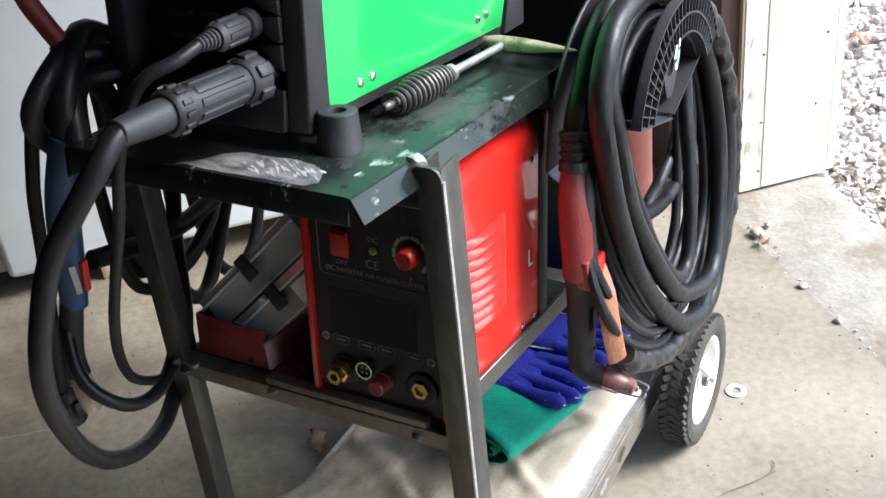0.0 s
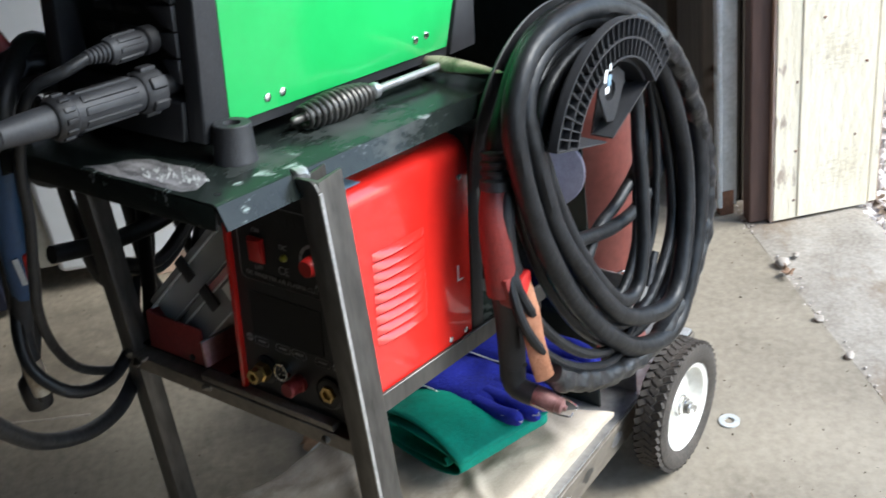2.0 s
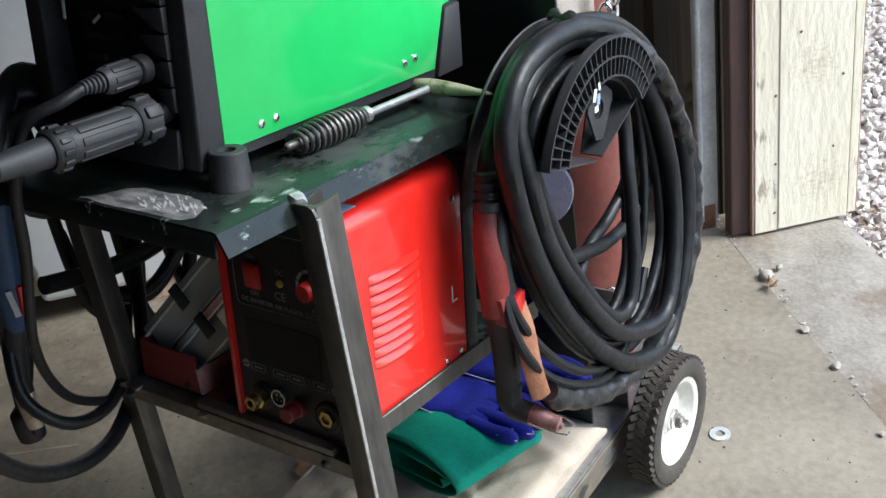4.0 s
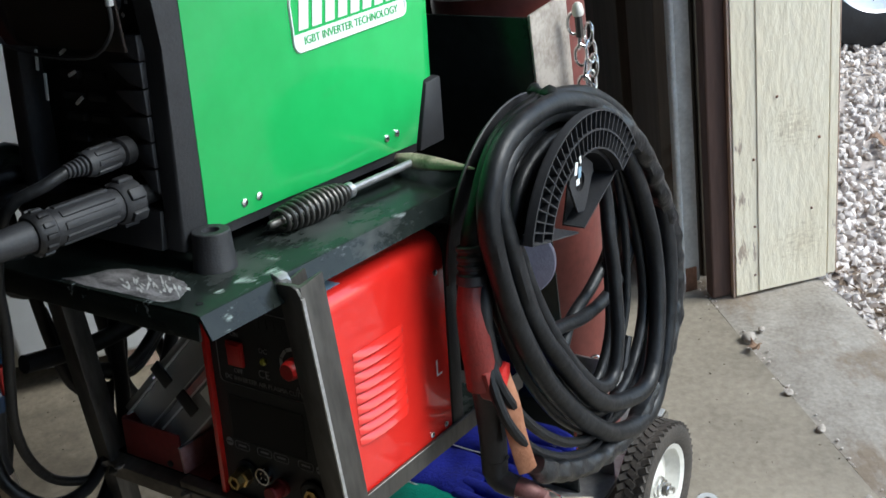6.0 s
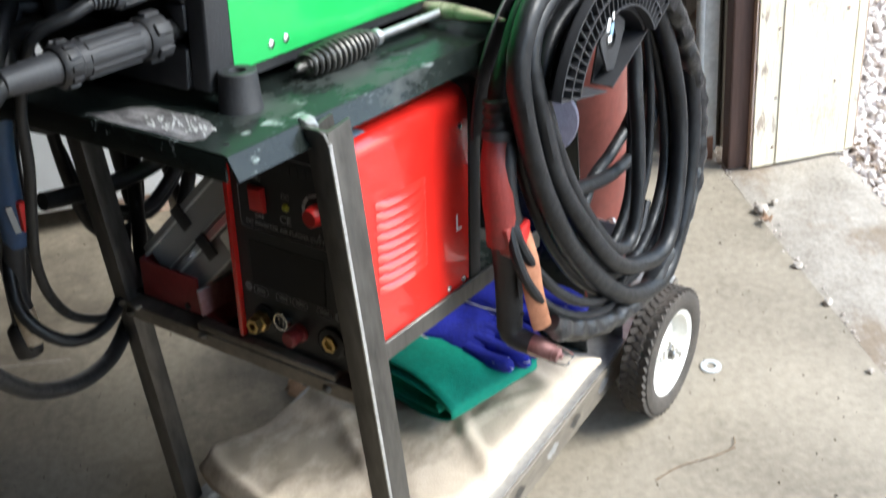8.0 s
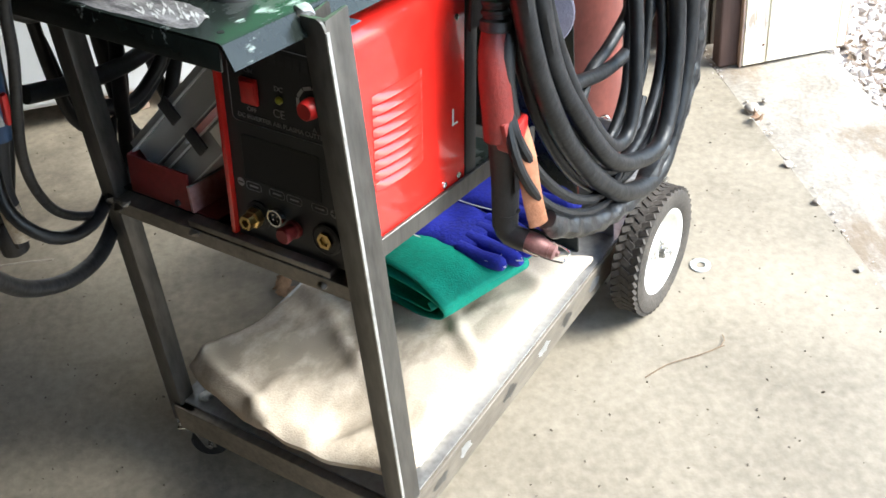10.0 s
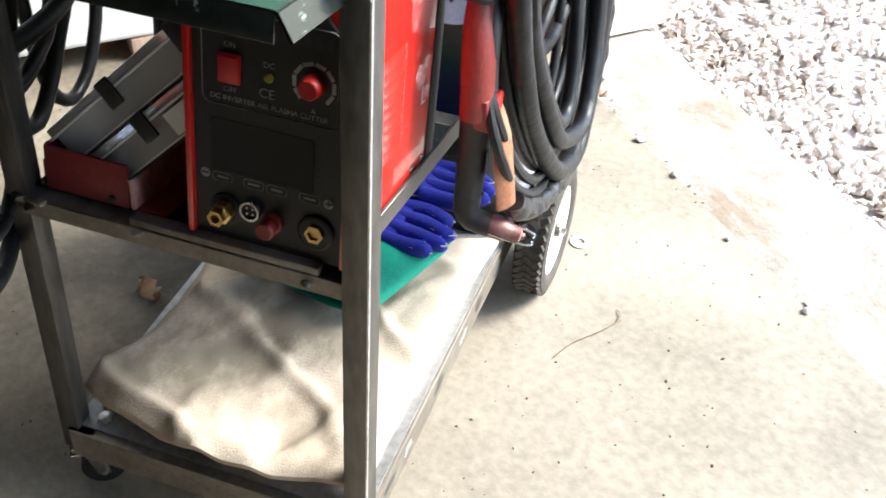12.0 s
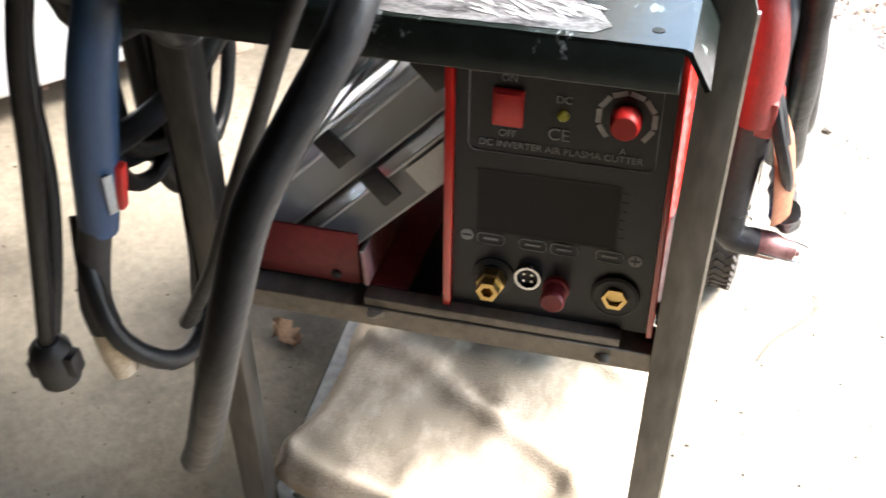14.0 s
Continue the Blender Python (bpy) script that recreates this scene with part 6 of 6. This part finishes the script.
def dead_leaf(m, s, seed):
    bm = bmesh.new()
    n = 9
    L, R = [], []
    mid = []
    for k in range(n + 1):
        f = k / n
        w = 0.32 * s * math.sin(math.pi * f) ** 0.8 * (1 + 0.35 * math.sin(k * 2.4 + seed))
        z = 0.006 + 0.010 * s / 0.04 * math.sin(3 * f + seed) ** 2
        mid.append(bm.verts.new(((f - 0.5) * s, 0, z)))
        L.append(bm.verts.new(((f - 0.5) * s, w, z + 0.006 * math.sin(k + seed) + 0.004)))
        R.append(bm.verts.new(((f - 0.5) * s, -w, z + 0.006 * math.cos(k + seed) + 0.003)))
    for k in range(n):
        bm.faces.new((mid[k], mid[k + 1], L[k + 1], L[k]))
        bm.faces.new((R[k], R[k + 1], mid[k + 1], mid[k]))
    ob = tagged(part("dry_leaf", bm, M_leaf, m=m), "curled dry brown leaf on the concrete", "leaf", "dry leaves")
    sd = ob.modifiers.new("thickness", "SOLIDIFY")
    sd.thickness = 0.0006
    return ob


dead_leaf(pose(-0.466, 0.325, 0.0, 0, 0, -25), 0.050, 1)
dead_leaf(GARAGE @ pose(-0.54, 0.69, -0.012, 0, 0, 70), 0.075, 4)
dead_leaf(pose(0.030, 1.118, 0.0, 0, 0, -50), 0.035, 2)
for k in range(7):
    dead_leaf(GARAGE @ pose(-0.30 + 0.02 * rnd.random(), -1.35 + 0.13 * k + 0.05 * rnd.random(), 0, 0, 0, rnd.random() * 360), 0.035 + 0.02 * rnd.random(), 5 + k)
tw = thing("twig", "thin dry twig lying on the concrete floor", "twig")
part("stem", sweep([(0.128, 0.424, 0.002), (0.146, 0.462, 0.003), (0.178, 0.499, 0.004), (0.202, 0.537, 0.002)], 0.0010, 6), M_litter, tw)
part("side_shoot", sweep([(0.197, 0.529, 0.002), (0.199, 0.545, 0.004), (0.191, 0.556, 0.002)], 0.0008, 5), M_litter, tw)
# chalk line on the slab
bm = bmesh.new()
for x0, x1 in ((0.0, 0.26), (0.30, 0.95)):
    sweep([(-1.12 + 0.23 * (x0 + (x1 - x0) * k / 4), 0.045 + 0.17 * (x0 + (x1 - x0) * k / 4) + 0.002 * (k % 2), 0.0002) for k in range(5)], 0.0022, 6, bm=bm)
single("floor_mark", bm, M_apron, "broken pale paint line on the concrete floor", "paint mark", smooth=False)
# crumbs and grit on the floor: too many to count
verts, faces = [], []
rnd = random.Random(5)
for k in range(1200):
    u, v = rnd.random(), rnd.random()
    x, y = rnd.uniform(-1.6, 0.9), rnd.uniform(-0.5, 1.3)
    q = GARAGE.inverted() @ Vector((x, y, 0))
    if q.y > -0.01:
        continue
    r = rnd.uniform(0.0008, 0.0030) * (1.8 if rnd.random() < 0.05 else 1)
    e = Euler((rnd.random() * 6, rnd.random() * 6, rnd.random() * 6)).to_matrix()
    n0 = len(verts)
    for c in bv:
        c2 = e @ Vector((c.x * r, c.y * r * 0.7, c.z * r * 0.45))
        verts.append((x + c2.x, y + c2.y, r * 0.3 + c2.z * 0.7))
    faces += [[i + n0 for i in f] for f in bf]
me = bpy.data.meshes.new("grit")
me.from_pydata(verts, [], faces)
me.materials.append(surf("dark grit", (0.05, 0.038, 0.028), (0.20, 0.165, 0.125), 3, 0.9))
tagged(new("grit", me), "dark crumbs and grit scattered over the floor", "grit", kind="stuff")
# broken sill edge stones along the floor joint
rnd = random.Random(9)
verts, faces = [], []
for k in range(260):
    x = rnd.uniform(-0.2, 2.2)
    if noise.noise((x * 5, 0.4, 7)) < 0.0 and rnd.random() < 0.8:
        continue
    y = rnd.gauss(0.002, 0.008)
    r = rnd.uniform(0.001, 0.004)
    n0 = len(verts)
    for c in bv:
        k2 = 1 + 0.4 * noise.noise(c * 1.4 + Vector((k, 0, 0)))
        verts.append((x + c.x * r * k2, y + c.y * r * k2, c.z * r * 0.6 * k2 - 0.001))
    faces += [[i + n0 for i in f] for f in bf]
me = bpy.data.meshes.new("joint_rubble")
me.from_pydata(verts, [], faces)
me.materials.append(M_soil)
jr = tagged(new("joint_rubble", me), "crumbled concrete and soil along the floor joint", "rubble", kind="stuff")
jr.matrix_world = GARAGE

# ---- parked car outside ----
car = thing("parked_car", "silver parked car standing on the gravel", "car", GARAGE @ pose(-1.38, 2.57, -0.03, 0, 0, 90))
part("body", box(-2.3, 2.1, -0.05, 1.7, 0.26, 0.95, 0.14, 4), M_carpaint, car)
part("cabin", box(-1.2, 1.2, 0.1, 1.55, 0.93, 1.45, 0.2, 4), M_panel, car)
for x in (-1.45, 1.35):
    w = new("wheel")
    w.parent = car
    w.matrix_basis = pose(x, -0.03, 0.31, 90, 0, 0)
    part("tyre", lathe([(0.20, -0.1), (0.28, -0.105), (0.31, -0.085), (0.315, 0), (0.31, 0.085), (0.28, 0.105), (0.20, 0.1)], 40, closed=True), M_rubber, w)
    part("rim", lathe([(0.05, 0.07), (0.19, 0.09), (0.20, 0.10), (0.20, -0.09), (0.05, -0.09)], 32, closed=True), M_carpaint, w)

# grinding disc kept in front of the cylinder cradle
single("grinding_disc", lathe([(0.011, 0.0), (0.048, 0.0), (0.050, 0.002), (0.050, 0.005), (0.048, 0.007), (0.011, 0.007)], 40, towards((-0.060, 0.480, 0.520), (0.5, -1, 0.1)), closed=True), surf("lilac abrasive", (0.30, 0.28, 0.36), (0.44, 0.42, 0.52), 60, 0.8, 0, 0.3, 300), "pale lilac grinding disc hung on the cradle plate", "grinding disc")

# brown leaf litter along the outer edge of the apron: too much to count
rnd = random.Random(31)
verts, faces = [], []
for k in range(1100):
    x, y = rnd.uniform(-0.1, 2.4), 0.26 + abs(rnd.gauss(0, 0.10))
    if noise.noise((x * 3.1, y * 3.1, 4.0)) < -0.05 * (1 + y):
        continue
    s = rnd.uniform(0.003, 0.011)
    q = Euler((rnd.gauss(0, 0.5), rnd.gauss(0, 0.5), rnd.random() * 6.3)).to_matrix()
    n0 = len(verts)
    for u, v, h in ((-1, 0, 0), (-0.3, 0.5, 0.15), (0.4, 0.42, 0.2), (1, 0, 0), (0.4, -0.42, 0.16), (-0.3, -0.5, 0.2), (0, 0, -0.05)):
        c = q @ Vector((u * s, v * s, h * s))
        verts.append((x + c.x, y + c.y, 0.0 + 0.3 * s + c.z))
    faces += [[n0 + 6, n0 + a, n0 + (a + 1) % 6] for a in range(6)]
me = bpy.data.meshes.new("leaf_litter")
me.from_pydata(verts, [], faces)
me.materials.append(M_litter)
lt = tagged(new("leaf_litter", me), "dry brown leaf litter along the edge of the gravel", "leaf litter", kind="stuff")
lt.matrix_world = GARAGE
